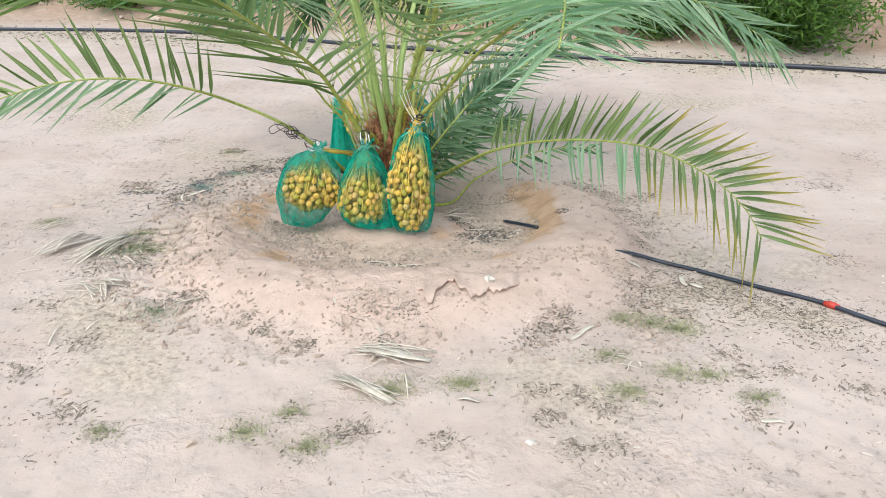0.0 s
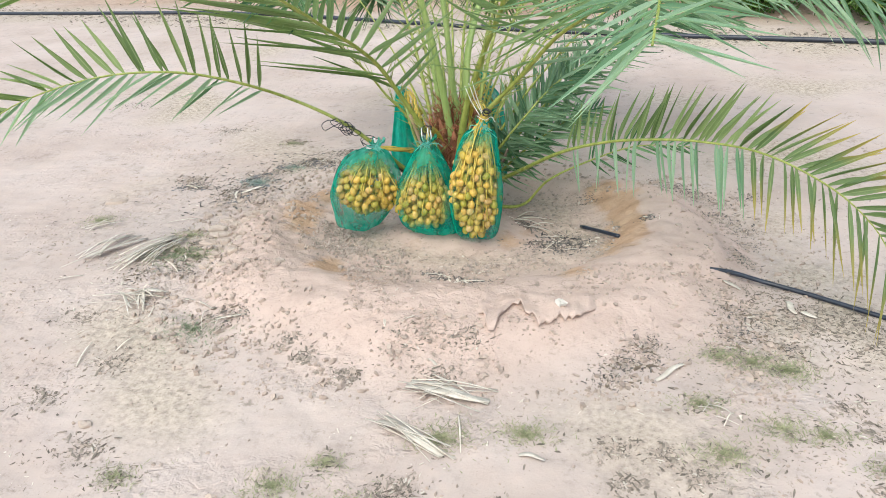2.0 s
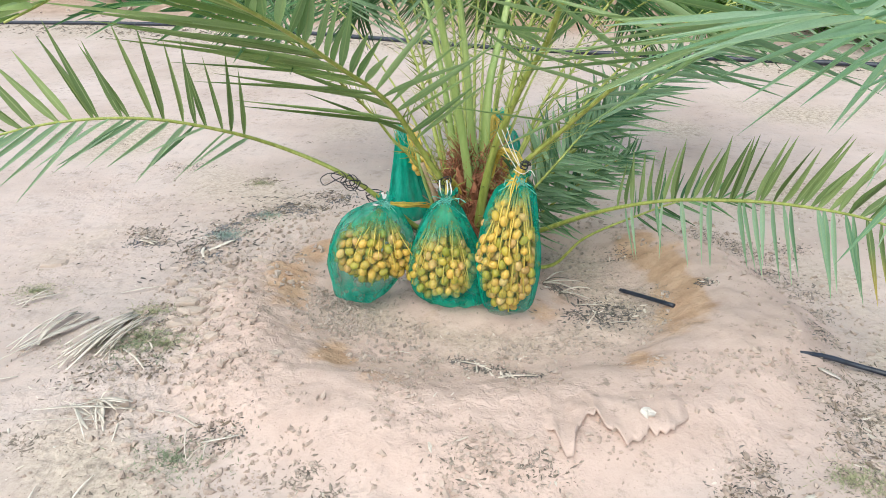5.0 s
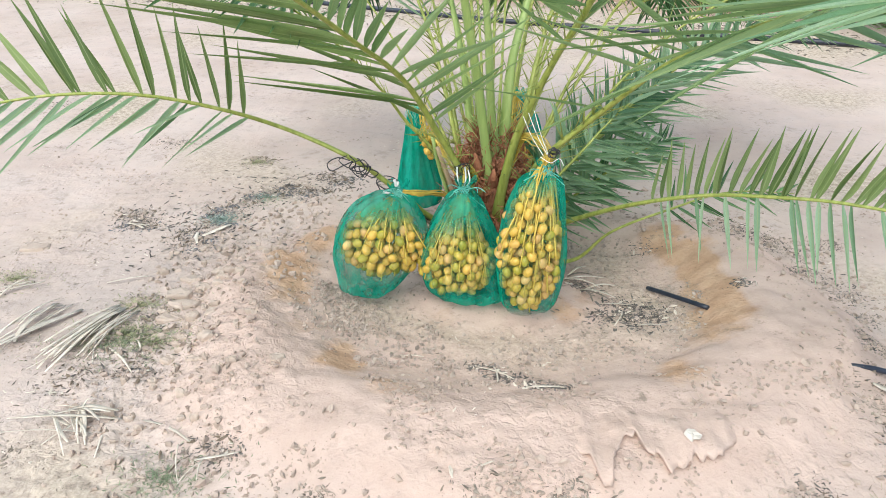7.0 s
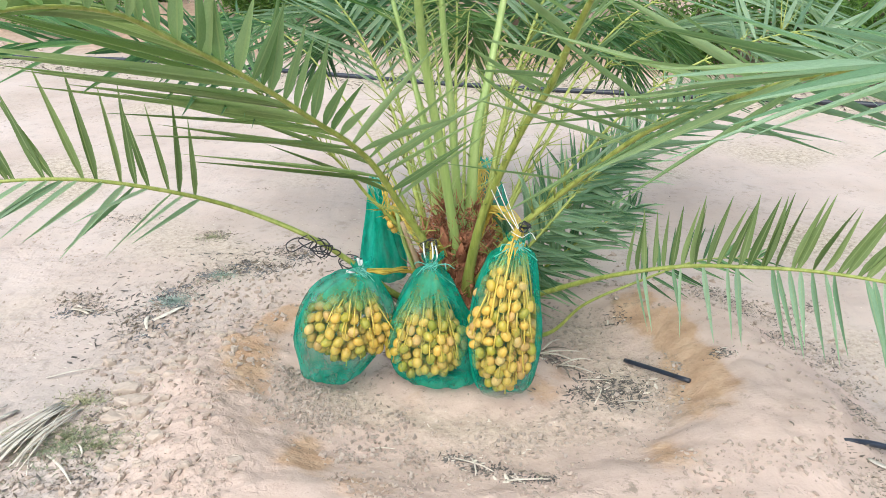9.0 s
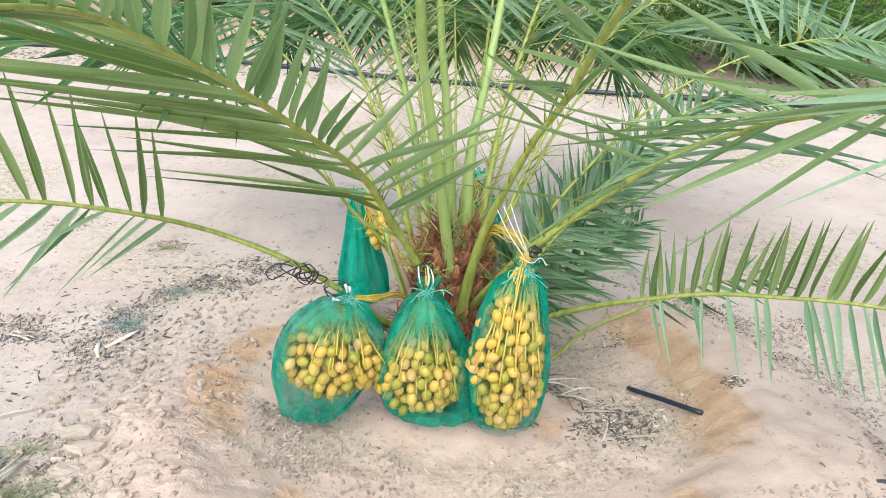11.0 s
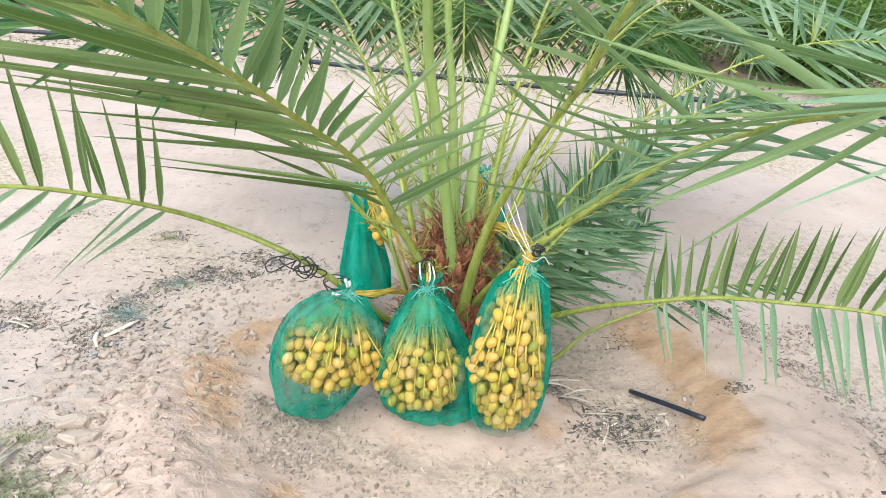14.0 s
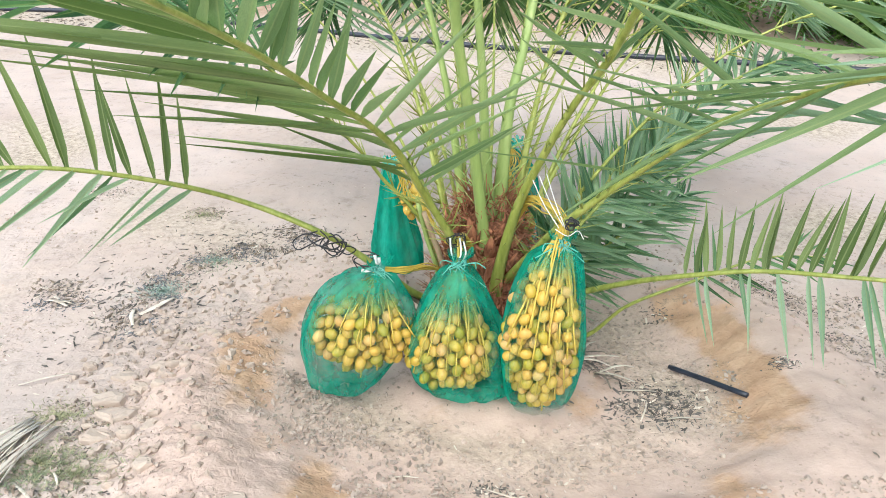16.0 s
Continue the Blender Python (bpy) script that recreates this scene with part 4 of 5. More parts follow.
def laid(points, up, w=3):
    path, _ = spline([(x, y, 0) for x, y in points], 40)
    level = [height(p.x, p.y) for p in path]
    return [(p.x, p.y, sum(level[max(0, i - w):i + w + 1]) / len(level[max(0, i - w):i + w + 1]) + up) for i, p in enumerate(path)]


hose("drip_hose", laid([(0.700, 2.777), (0.80, 2.782), (0.92, 2.755), (1.05, 2.665), (1.25, 2.495), (1.40, 2.367), (1.55, 2.20), (2.2, 1.6), (3.2, 0.8)], 0.011, 1), 0.0082, "black drip irrigation hose lying on the sand", 90)
hose("drip_hose", laid([(-14, 10.6), (-9, 10.1), (-6.3, 9.75), (-3.5, 9.35), (-1.5, 8.5), (0.26, 7.7), (2.9, 6.95), (3.8, 6.6), (6, 6.0), (10, 4.9)], 0.02), 0.021, "long black irrigation hose beside the farther row", 140)


connector = Soup()
cpos = Vector((1.40, 2.367, height(1.40, 2.367) + 0.012))
tube(connector, [cpos + Vector((-0.02, 0.017, 0)), cpos + Vector((-0.012, 0.01, 0)), cpos + Vector((-0.01, 0.0085, 0)), cpos + Vector((0.01, -0.0085, 0)), cpos + Vector((0.012, -0.01, 0)), cpos + Vector((0.02, -0.017, 0))], [0.0095, 0.0095, 0.013, 0.013, 0.0095, 0.0095], 10)
thing("hose_connector", connector, RED, "small red plastic connector on the black hose", "connector")


# ---------- strings and wire ----------
def cord(name, runs, rad, mat, label, category="string"):
    ob = thing(name, None, None, label, category)
    for pts in runs:
        s = Soup()
        path, _ = spline(pts, 24)
        tube(s, path, rad, 5)
        part("loop", s, mat, ob)
    return ob


def tangle(at, along, count, spread_, seed):
    """Loops of thin wire round a point, strewn along a direction."""
    r = random.Random(seed)
    runs = []
    for k in range(count):
        c = Vector(at) + Vector(along) * r.uniform(0, 1)
        a0 = r.uniform(0, 6.28)
        runs.append([c + Vector((math.cos(a0 + a) * spread_ * r.uniform(0.4, 1.2), r.uniform(-0.014, 0.014) - 0.01, math.sin(a0 + a) * spread_ * r.uniform(0.3, 0.9))) for a in (0, 1.2, 2.5, 3.8, 5.0, 6.2)])
    return runs


cord("wire_tie", tangle((-0.70, 3.185, 0.465), (0.11, 0.08, -0.11), 9, 0.03, 4) + [[(-0.70, 3.18, 0.465), (-0.735, 3.175, 0.475), (-0.765, 3.17, 0.458), (-0.755, 3.17, 0.435), (-0.72, 3.175, 0.45), (-0.69, 3.18, 0.463)]], 0.0018, WIRE, "tangled black wire wound round a frond stalk", "wire")
cord("wire_tie", tangle((-0.40, 3.30, 0.40), (0.05, 0.0, 0.0), 4, 0.026, 5), 0.0014, WIRE, "black wire twisted round a frond stalk", "wire")
cord("wire_tie", tangle((-0.125, 3.14, 0.505), (0.03, 0.0, 0.015), 4, 0.017, 6), 0.0018, WIRE, "black wire knot above a date bunch", "wire")
cord("white_tie", [[(-0.575, 3.255, 0.375), (-0.57, 3.25, 0.345), (-0.565, 3.25, 0.315), (-0.56, 3.25, 0.335), (-0.565, 3.25, 0.37)], [(-0.61, 3.25, 0.335), (-0.58, 3.245, 0.33), (-0.555, 3.25, 0.345)]], 0.0048, STRING, "white plastic strip tied round a date stalk")
cord("white_tie", [[(-0.38, 3.28, 0.41), (-0.378, 3.265, 0.38), (-0.37, 3.262, 0.345)], [(-0.355, 3.28, 0.41), (-0.352, 3.265, 0.375), (-0.36, 3.262, 0.34)], [(-0.345, 3.28, 0.40), (-0.34, 3.265, 0.37), (-0.355, 3.262, 0.335)], [(-0.385, 3.262, 0.335), (-0.365, 3.255, 0.325), (-0.345, 3.262, 0.34)]], 0.0024, STRING, "white string holding a net bag to a stalk")
cord("white_tie", [[(-0.19, 3.20, 0.60), (-0.165, 3.17, 0.55), (-0.13, 3.14, 0.50)], [(-0.175, 3.20, 0.61), (-0.15, 3.17, 0.555), (-0.12, 3.14, 0.505)], [(-0.16, 3.19, 0.62), (-0.14, 3.165, 0.56), (-0.115, 3.14, 0.50)], [(-0.14, 3.135, 0.50), (-0.11, 3.128, 0.485), (-0.085, 3.135, 0.495), (-0.07, 3.13, 0.475)]], 0.0013, STRING, "white plastic ribbon tied above a date bunch")


# ---------- things on the sand ----------
def on(x, y, up=0.0):
    return Vector((x, y, height(x, y) + up))


def strip(soup, a, b, width, seed, rise=0.01):
    """A dry curled leaf strip with thickness from a to b."""
    r = random.Random(seed)
    a, b = Vector(a), Vector(b)
    n = 6
    side = (b - a).cross(Vector((0, 0, 1))).normalized()
    verts, uvs = [], []
    for i in range(n + 1):
        u = i / n
        c = a.lerp(b, u) + Vector((0, 0, rise * math.sin(math.pi * u) + 0.002)) + side * ((b - a).length * 0.035 * math.sin(2.6 * u + seed * 1.7) + 0.3 * width * math.sin(5 * u + seed))
        w = width * 0.5 * (0.35 + 0.65 * math.sin(math.pi * min(1, 0.15 + 0.8 * u)))
        cup = 0.25 * w
        for t_ in (0.0, 0.0012):
            verts += [c - side * w + Vector((0, 0, cup + t_)), c + Vector((0, 0, t_)), c + side * w + Vector((0, 0, cup * 0.6 + t_))]
            uvs += [(0, u), (0.5, u), (1, u)]
    faces = []
    for i in range(n):
        o, p = 6 * i, 6 * i + 6
        faces += [(o + 3, o + 4, p + 4, p + 3), (o + 4, o + 5, p + 5, p + 4), (o + 1, o, p, p + 1), (o + 2, o + 1, p + 1, p + 2), (o, o + 3, p + 3, p), (o + 5, o + 2, p + 2, p + 5)]
    faces += [(0, 1, 4, 3), (1, 2, 5, 4), (6 * n + 1, 6 * n, 6 * n + 3, 6 * n + 4), (6 * n + 2, 6 * n + 1, 6 * n + 4, 6 * n + 5)]
    soup.add(verts, faces, uvs)


def straw_fan(root, tips, width, label, seed, blade=0.0):
    """A dry piece of frond: strips that fan out from one end."""
    ob = thing("dry_palm_leaf", None, None, label, "dry leaf", "dry palm leaves on the sand")
    r = random.Random(seed)
    tips = [(x + r.gauss(0, 0.008 + 0.03 * j), y + r.gauss(0, 0.008 + 0.03 * j)) for j in ((0, 1) if not blade else (0,)) for x, y in tips[: len(tips) - 3 * j]]
    for k, (x, y) in enumerate(tips):
        s = Soup()
        strip(s, on(root[0] + r.gauss(0, 0.028), root[1] + r.gauss(0, 0.022), 0.004), on(x, y, r.uniform(0.004, 0.03)), width * r.choice((0.15, 0.22, 0.3, 0.42, 0.6)), seed * 20 + k, r.uniform(0.001, 0.014))
        part("strip", s, STRAW, ob)
    if blade:
        # leaflets that are still joined into one flat piece
        x, y = (sum(p[k] for p in tips) / len(tips) for k in (0, 1))
        for k, w in enumerate((1.0, 0.7)):
            s = Soup()
            strip(s, on(root[0], root[1], 0.004), on(x + 0.012 * k, y + 0.02 * k, 0.008), blade * w, seed * 7 + k, 0.008)
            part("blade", s, STRAW, ob)
    return ob


straw_fan((-1.44, 3.10), [(-1.546, 2.77), (-1.537, 2.725), (-1.525, 2.76), (-1.523, 2.80), (-1.533, 2.85), (-1.50, 2.78), (-1.536, 2.92), (-1.56, 2.83), (-1.55, 2.80), (-1.515, 2.74)], 0.02, "heap of bleached dry palm leaflets on sand", 1)
straw_fan((-1.43, 3.08), [(-1.422, 2.775), (-1.43, 2.80), (-1.44, 2.79), (-1.41, 2.83), (-1.45, 2.86)], 0.02, "bundle of pale dry palm leaflets on sand", 21)
straw_fan((-1.62, 3.11), [(-1.698, 2.82), (-1.71, 2.85), (-1.703, 2.89), (-1.72, 2.83), (-1.74, 2.86), (-1.691, 2.95)], 0.034, "broad bleached dry palm leaf piece on sand", 2)
straw_fan((-1.36, 2.585), [(-1.24, 2.535), (-1.25, 2.51), (-1.26, 2.455), (-1.29, 2.44), (-1.27, 2.46), (-1.31, 2.60), (-1.23, 2.575), (-1.30, 2.45)], 0.017, "small pile of broken straw coloured leaflets", 3)
straw_fan((-1.28, 2.545), [(-1.43, 2.56), (-1.42, 2.575), (-1.41, 2.555), (-1.36, 2.45), (-1.488, 2.48)], 0.015, "loose straw coloured strips beside the pile", 22)
straw_fan((-1.01, 2.42), [(-0.992, 2.31), (-0.988, 2.32)], 0.012, "thin pale straw stalks among weeds", 4)
straw_fan((-0.035, 2.022), [(-0.293, 2.095), (-0.298, 2.06), (-0.285, 2.075), (-0.27, 2.05), (-0.275, 2.085), (-0.28, 2.068), (-0.25, 2.06)], 0.02, "fan of dry white palm leaf tip on sand", 5, 0.028)
straw_fan((-0.19, 2.12), [(-0.109, 2.046), (-0.12, 2.06), (-0.13, 2.07)], 0.013, "crossed dry straw strips beside the fan", 23)
straw_fan((-0.25, 1.998), [(-0.163, 2.018), (-0.15, 2.01)], 0.013, "short dry straw strips on sand", 24)
straw_fan((-0.136, 1.80), [(-0.362, 1.923), (-0.345, 1.905), (-0.332, 1.89), (-0.321, 1.943), (-0.30, 1.935), (-0.34, 1.915), (-0.274, 1.93), (-0.31, 1.91)], 0.02, "dry grey palm leaf fan on sand", 6, 0.03)
straw_fan((-1.69, 3.73), [(-1.60, 3.73), (-1.61, 3.722)], 0.022, "short dry white stick on sand", 7)
straw_fan((-1.9, 3.16), [(-1.83, 3.25), (-1.80, 3.22), (-1.78, 3.26)], 0.015, "dry pale leaf scraps on sand", 8)
straw_fan((0.567, 2.04), [(0.53, 2.02), (0.614, 1.967), (0.562, 1.95), (0.60, 2.0), (0.54, 1.99)], 0.02, "thin bleached straw scraps on weeds", 9)


def dry_leaf(a, b, width, label, seed):
    s = Soup()
    strip(s, on(*a, 0.001), on(*b, 0.003), width * 0.6, seed, 0.004)
    return thing("dry_leaflet", s, STRAW, label, "dry leaf", "single dry leaflets on the sand")


LEAVES = [
    ((0.43, 2.162), (0.529, 2.227), 0.028, "single bleached white leaflet on sand"), ((-1.159, 2.547), (-1.011, 2.454), 0.013, "thin straw coloured stick on sand"),
    ((0.049, 1.807), (0.115, 1.80), 0.022, "curled brown dry leaflet on sand"), ((0.931, 2.645), (0.936, 2.55), 0.034, "broad bleached leaflet beside the hose"),
    ((0.95, 2.57), (0.985, 2.52), 0.028, "bleached leaflet scrap beside the hose"), ((0.738, 2.72), (0.79, 2.69), 0.026, "yellowed dry leaflet under the hose end"),
    ((0.902, 1.714), (0.964, 1.698), 0.026, "pale dry leaflet among litter"), ((-1.573, 3.282), (-1.444, 3.326), 0.010, "long thin pale stalk on sand"),
    ((-1.396, 2.879), (-1.266, 2.729), 0.011, "thin pale stalk on sand"), ((-1.316, 2.894), (-1.273, 2.84), 0.009, "short pale stalk on sand"),
    ((-0.997, 2.403), (-0.878, 2.416), 0.010, "thin pale stalk among weeds"), ((-1.242, 2.571), (-1.228, 2.402), 0.009, "thin straw beside the small pile"),
    ((-1.642, 2.712), (-1.734, 2.673), 0.010, "dark curved twig on sand"), ((-1.316, 2.119), (-1.349, 2.254), 0.010, "pale straight straw on sand"),
    ((-1.232, 2.198), (-1.213, 2.279), 0.009, "short pale straw on sand"), ((-0.112, 1.957), (-0.101, 1.809), 0.007, "upright grey straw beside the weeds"),
    ((0.20, 3.10), (0.29, 3.09), 0.008, "thin pale straw in the basin"), ((0.13, 3.09), (0.17, 3.19), 0.008, "short pale straw in the basin"),
    ((0.11, 3.24), (0.21, 3.22), 0.008, "pale stalk beside the cut hose"), ((-0.31, 2.845), (-0.22, 2.74), 0.008, "grey twig in the basin"),
    ((-0.27, 2.84), (-0.26, 2.72), 0.007, "short grey straw in the basin"), ((-0.53, 2.89), (-0.47, 2.89), 0.006, "short straw in the basin"),
    ((-0.19, 2.69), (-0.09, 2.675), 0.009, "grey stalk in the basin"), ((-1.392, 3.687), (-1.364, 3.585), 0.024, "curled grey leaf on dark litter"),
    ((-1.351, 3.645), (-1.277, 3.764), 0.03, "flat pale wood chip on sand"),
]
for k, (a, b, w, text) in enumerate(LEAVES):
    dry_leaf(a, b, w, text, k + 1)


def brown_scrap(root, tips, label, seed):
    ob = thing("dry_scrap", None, None, label, "dry leaf", "dry scraps at the palm foot")
    for k, (x, y) in enumerate(tips):
        q = Soup()
        strip(q, on(root[0], root[1], 0.006), on(x, y, 0.012 + 0.01 * (k % 3)), 0.007, seed * 9 + k, 0.012)
        part("strip", q, LITTER if k % 2 else STRAW, ob)
    return ob


brown_scrap((0.0, 3.36), [(0.12, 3.33), (0.10, 3.40), (0.14, 3.37), (0.06, 3.30), (0.09, 3.45)], "grey brown dry leaf scraps at the palm foot", 1)
brown_scrap((0.05, 3.30), [(0.16, 3.26), (0.13, 3.22), (0.17, 3.31), (0.08, 3.22)], "dry twigs and husks beside a net bag", 2)
brown_scrap((-0.52, 3.40), [(-0.44, 3.30), (-0.48, 3.29), (-0.42, 3.36)], "dark dry husks under the date bunches", 3)

def weed(x, y, size, count, seed, label, mat=None):
    r = random.Random(seed)
    s = Soup()
    for k in range(count):
        a, d = r.uniform(0, 6.283), size * abs(r.gauss(0, 0.75))
        p = on(x + d * math.cos(a) * 1.4, y + d * math.sin(a))
        q = p + Vector((r.uniform(-0.016, 0.016), r.uniform(-0.016, 0.016), r.uniform(0.001, 0.010)))
        w = Vector((r.uniform(-1, 1), r.uniform(-1, 1), 0)).normalized() * 0.0013
        s.add([p - w, p + w, p.lerp(q, 0.6) + w * 0.8, q, p.lerp(q, 0.6) - w * 0.8], [(0, 1, 2, 3, 4)])
    return thing("weed_tuft", s, mat or WEED, label, "weed", "weeds on the sand", "stuff")


WEEDS = [(-0.433, 1.755, 0.032, 45), (-0.546, 1.665, 0.05, 80), (-0.36, 1.608, 0.05, 70), (-0.951, 1.673, 0.04, 50), (-0.147, 1.871, 0.055, 110), (0.066, 1.896, 0.055, 100), (0.641, 2.294, 0.045, 90), (0.724, 2.266, 0.05, 90),
         (0.811, 2.227, 0.065, 130), (0.538, 2.06, 0.05, 60), (0.724, 1.963, 0.055, 70), (0.827, 1.943, 0.06, 70), (0.555, 1.851, 0.055, 80), (0.931, 1.819, 0.045, 60), (-1.366, 2.943, 0.085, 240), (-1.40, 3.13, 0.06, 130), (-1.27, 2.90, 0.06, 110),
         (-1.9, 3.3, 0.07, 80), (-1.346, 4.46, 0.05, 60)]
for k, (x, y, d, n) in enumerate(WEEDS):
    weed(x, y, d, n * 6, k, "low patch of thin green weed on sand")
weed(-1.36, 2.90, 0.11, 1500, 43, "grey green weeds beside the dry straw", WEED_DARK)
weed(-1.04, 2.352, 0.08, 900, 40, "grey green weed tuft beside the mound", WEED_DARK)
weed(-1.335, 3.82, 0.05, 900, 41, "blue grey weeds on dark litter", WEED_BLUE)
weed(-1.21, 4.04, 0.035, 420, 44, "blue grey weeds behind the mound", WEED_BLUE)
weed(-1.20, 4.03, 0.07, 260, 42, "sparse grey weeds behind the mound", WEED_DARK)


def stone(x, y, size, seed, label="small pale stone on sand", mat=None, up=0.0):
    s = Soup()
    blob(s, on(x, y, size[2] * 0.2 + up), size, 1.1, seed, 4, 7)
    return thing("clod", s, mat or STONE, label, "clod", "clods beside the mound", smooth=False)


def slab(x, y, size, seed):
    """A broken flat piece of dried mud, angular, a little tilted."""
    r = random.Random(seed)
    n = r.choice((9, 10, 12))
    tilt = Vector((r.uniform(-0.16, 0.16), r.uniform(-0.16, 0.16), 0))
    turn, rings = r.uniform(0, 6.28), []
    spokes = [(turn + (k + r.uniform(-0.4, 0.4)) * 6.283 / n, r.uniform(0.66, 1.12)) for k in range(n)]
    for f, z in ((1.0, -0.012), (1.02, size[2] * 0.4), (0.9, size[2] * 0.85), (0.55, size[2])):
        ring = []
        for a, d in spokes:
            px, py = size[0] * d * f * math.cos(a) * r.uniform(0.92, 1.08), size[1] * d * f * math.sin(a) * r.uniform(0.92, 1.08)
            ring.append(on(x, y, z * r.uniform(0.8, 1.25) + px * tilt.x + py * tilt.y) + Vector((px, py, 0)))
        rings.append(ring)
    s = Soup()
    s.add([p for ring in rings for p in ring], [(j * n + k, j * n + (k + 1) % n, (j + 1) * n + (k + 1) % n, (j + 1) * n + k) for j in (0, 1, 2) for k in range(n)] + [tuple(3 * n + k for k in range(n))])
    return thing("clod", s, STONE, "flat broken clod of dried mud on the mound slope", "clod", "clods beside the mound", smooth=False)


CLODS = [(-1.295, 3.189, 0.045, 0.032), (-1.287, 3.302, 0.040, 0.026), (-1.268, 3.033, 0.040, 0.028), (-1.251, 3.115, 0.055, 0.036), (-1.141, 3.057, 0.032, 0.03), (-1.189, 2.813, 0.026, 0.02), (-1.102, 2.887, 0.026, 0.022), (-1.327, 3.55, 0.03, 0.022),
         (-1.96, 3.55, 0.06, 0.042), (-1.189, 3.313, 0.028, 0.02), (-1.405, 3.358, 0.022, 0.016), (-1.263, 2.925, 0.024, 0.018), (-1.196, 2.927, 0.026, 0.02), (-1.113, 2.788, 0.022, 0.016), (-1.199, 2.709, 0.018, 0.014), (-1.09, 2.63, 0.02, 0.016),
         (-0.974, 2.713, 0.016, 0.013), (-1.198, 3.041, 0.03, 0.02), (-0.86, 2.737, 0.028, 0.02), (-1.22, 3.23, 0.03, 0.022)]
for k, (x, y, a, b) in enumerate(CLODS):
    slab(x, y, (a, b, 0.012), k)
r_ = random.Random(21)
for k in range(44):
    slab(-1.15 + r_.gauss(0, 0.09), r_.uniform(2.5, 3.6), (r_.uniform(0.008, 0.022), r_.uniform(0.007, 0.016), r_.uniform(0.008, 0.014)), 50 + k)
for k, (x, y) in enumerate([(-0.676, 1.615), (-1.002, 2.134), (-1.137, 1.858)]):
    stone(x, y, (0.018, 0.014, 0.012), 31 + k)
stone(0.247, 1.618, (0.014, 0.012, 0.008), 35, "small white stone on sand", PALE)
stone(0.167, 2.431, (0.020, 0.017, 0.012), 32, "small white stone on the cracked crust", PALE, 0.016)


def crust(edge, back, thick, seed, label):
    """A layer of dried mud: it runs out of the sand at the back and breaks off along a ragged edge."""
    s, m = Soup(), 15
    x0, x1 = edge[0][0], edge[-1][0]
    n = int((x1 - x0) / 0.004)
    verts = []
    for i in range(n + 1):
        x = x0 + (x1 - x0) * i / n
        k = max(j for j in range(len(edge) - 1) if edge[j][0] <= x + 1e-9)
        u = (x - edge[k][0]) / (edge[k + 1][0] - edge[k][0])
        low = edge[k][1] + (edge[k + 1][1] - edge[k][1]) * u + 0.020 * noise.noise((x * 38, seed, 0)) + 0.010 * noise.noise((x * 80, seed, 1)) + 0.006 * noise.noise((x * 230, seed, 4))
        end = smooth(0, 0.05, min(x - x0, x1 - x))
        lift = thick * end * (0.9 + 0.6 * noise.noise((x * 30, seed, 2))) - 0.004 * (1 - end)
        verts += [on(x, low + 0.035, -0.02), on(x, low + 0.004, lift - 0.006)]
        for j in range(m):
            v = j / (m - 1)
            y = low + (back - low) * v
            rough = 0.002 * noise.noise((x * 45, y * 45, seed)) * (1 - v)
            verts.append(on(x, y, lift * (1 - v) ** 0.7 - 0.005 * v ** 3 + rough - (0.0025 if j == 0 else 0)))
    w = m + 2
    s.add(verts, [(i * w + j, (i + 1) * w + j, (i + 1) * w + j + 1, i * w + j + 1) for i in range(n) for j in range(w - 1)])
    ob = thing("mud_crust", s, SAND, label, "mud crust", "cracked crust on the mound")
    at = [soil(v[0], v[1]) for v in verts]
    ob.data.color_attributes.new("soil", "FLOAT_COLOR", "POINT").data.foreach_set("color", np.array([q[1:5] for q in at], dtype=np.float32).ravel())
    ob.data.color_attributes.new("rough", "FLOAT_COLOR", "POINT").data.foreach_set("color", np.array([(0.3 * q[5],) * 3 + (1,) for q in at], dtype=np.float32).ravel())
    return ob


crust([(-0.112, 2.475), (-0.102, 2.405), (-0.072, 2.372), (-0.066, 2.328), (-0.056, 2.288), (-0.033, 2.300), (-0.024, 2.357), (0.006, 2.416), (0.04, 2.449), (0.09, 2.47)], 2.54, 0.017, 1, "ragged layer of dried pale mud on the mound")
crust([(-0.01, 2.475), (0.04, 2.447), (0.059, 2.392), (0.088, 2.377), (0.10, 2.335), (0.135, 2.357), (0.161, 2.386), (0.203, 2.375), (0.254, 2.418), (0.30, 2.46)], 2.57, 0.018, 2, "broad cracked layer of dried mud on the mound")


# ---------- loose stuff ----------
def scatter(name, mat, count, place, size, label, seed, flat=0.6, sliver=False):
    r = random.Random(seed)
    s = Soup()
    shapes = []
    for j in range(7):
        shapes.append(Soup())
        blob(shapes[-1], (0, 0, 0), (1, r.uniform(0.6, 1), r.uniform(0.5, 1)), 1.3, seed * 7 + j, 3, 5)
    for k in range(count):
        base = r.choice(shapes)
        x, y = place(r)
        d = size(r)
        c = on(x, y, d * (0.1 if sliver else 0.22))
        a = r.uniform(0, 6.283)
        ca, sa = math.cos(a), math.sin(a)
        sx, sy, sz = (d * r.uniform(0.7, 2.5), d * r.uniform(0.25, 0.9), d * 0.35) if sliver else (d, d * r.uniform(0.6, 1), d * (flat + 0.25))
        tip = r.uniform(-0.35, 0.35) if sliver else 0
        s.add([(c.x + ca * q[0] * sx - sa * q[1] * sy, c.y + sa * q[0] * sx + ca * q[1] * sy, c.z + q[2] * sz + abs(tip) * sx * 0.5 + tip * q[0] * sx) for q in base.v], base.f)
    return thing(name, s, mat, label, name.replace("_", " "), kind="stuff", smooth=False)


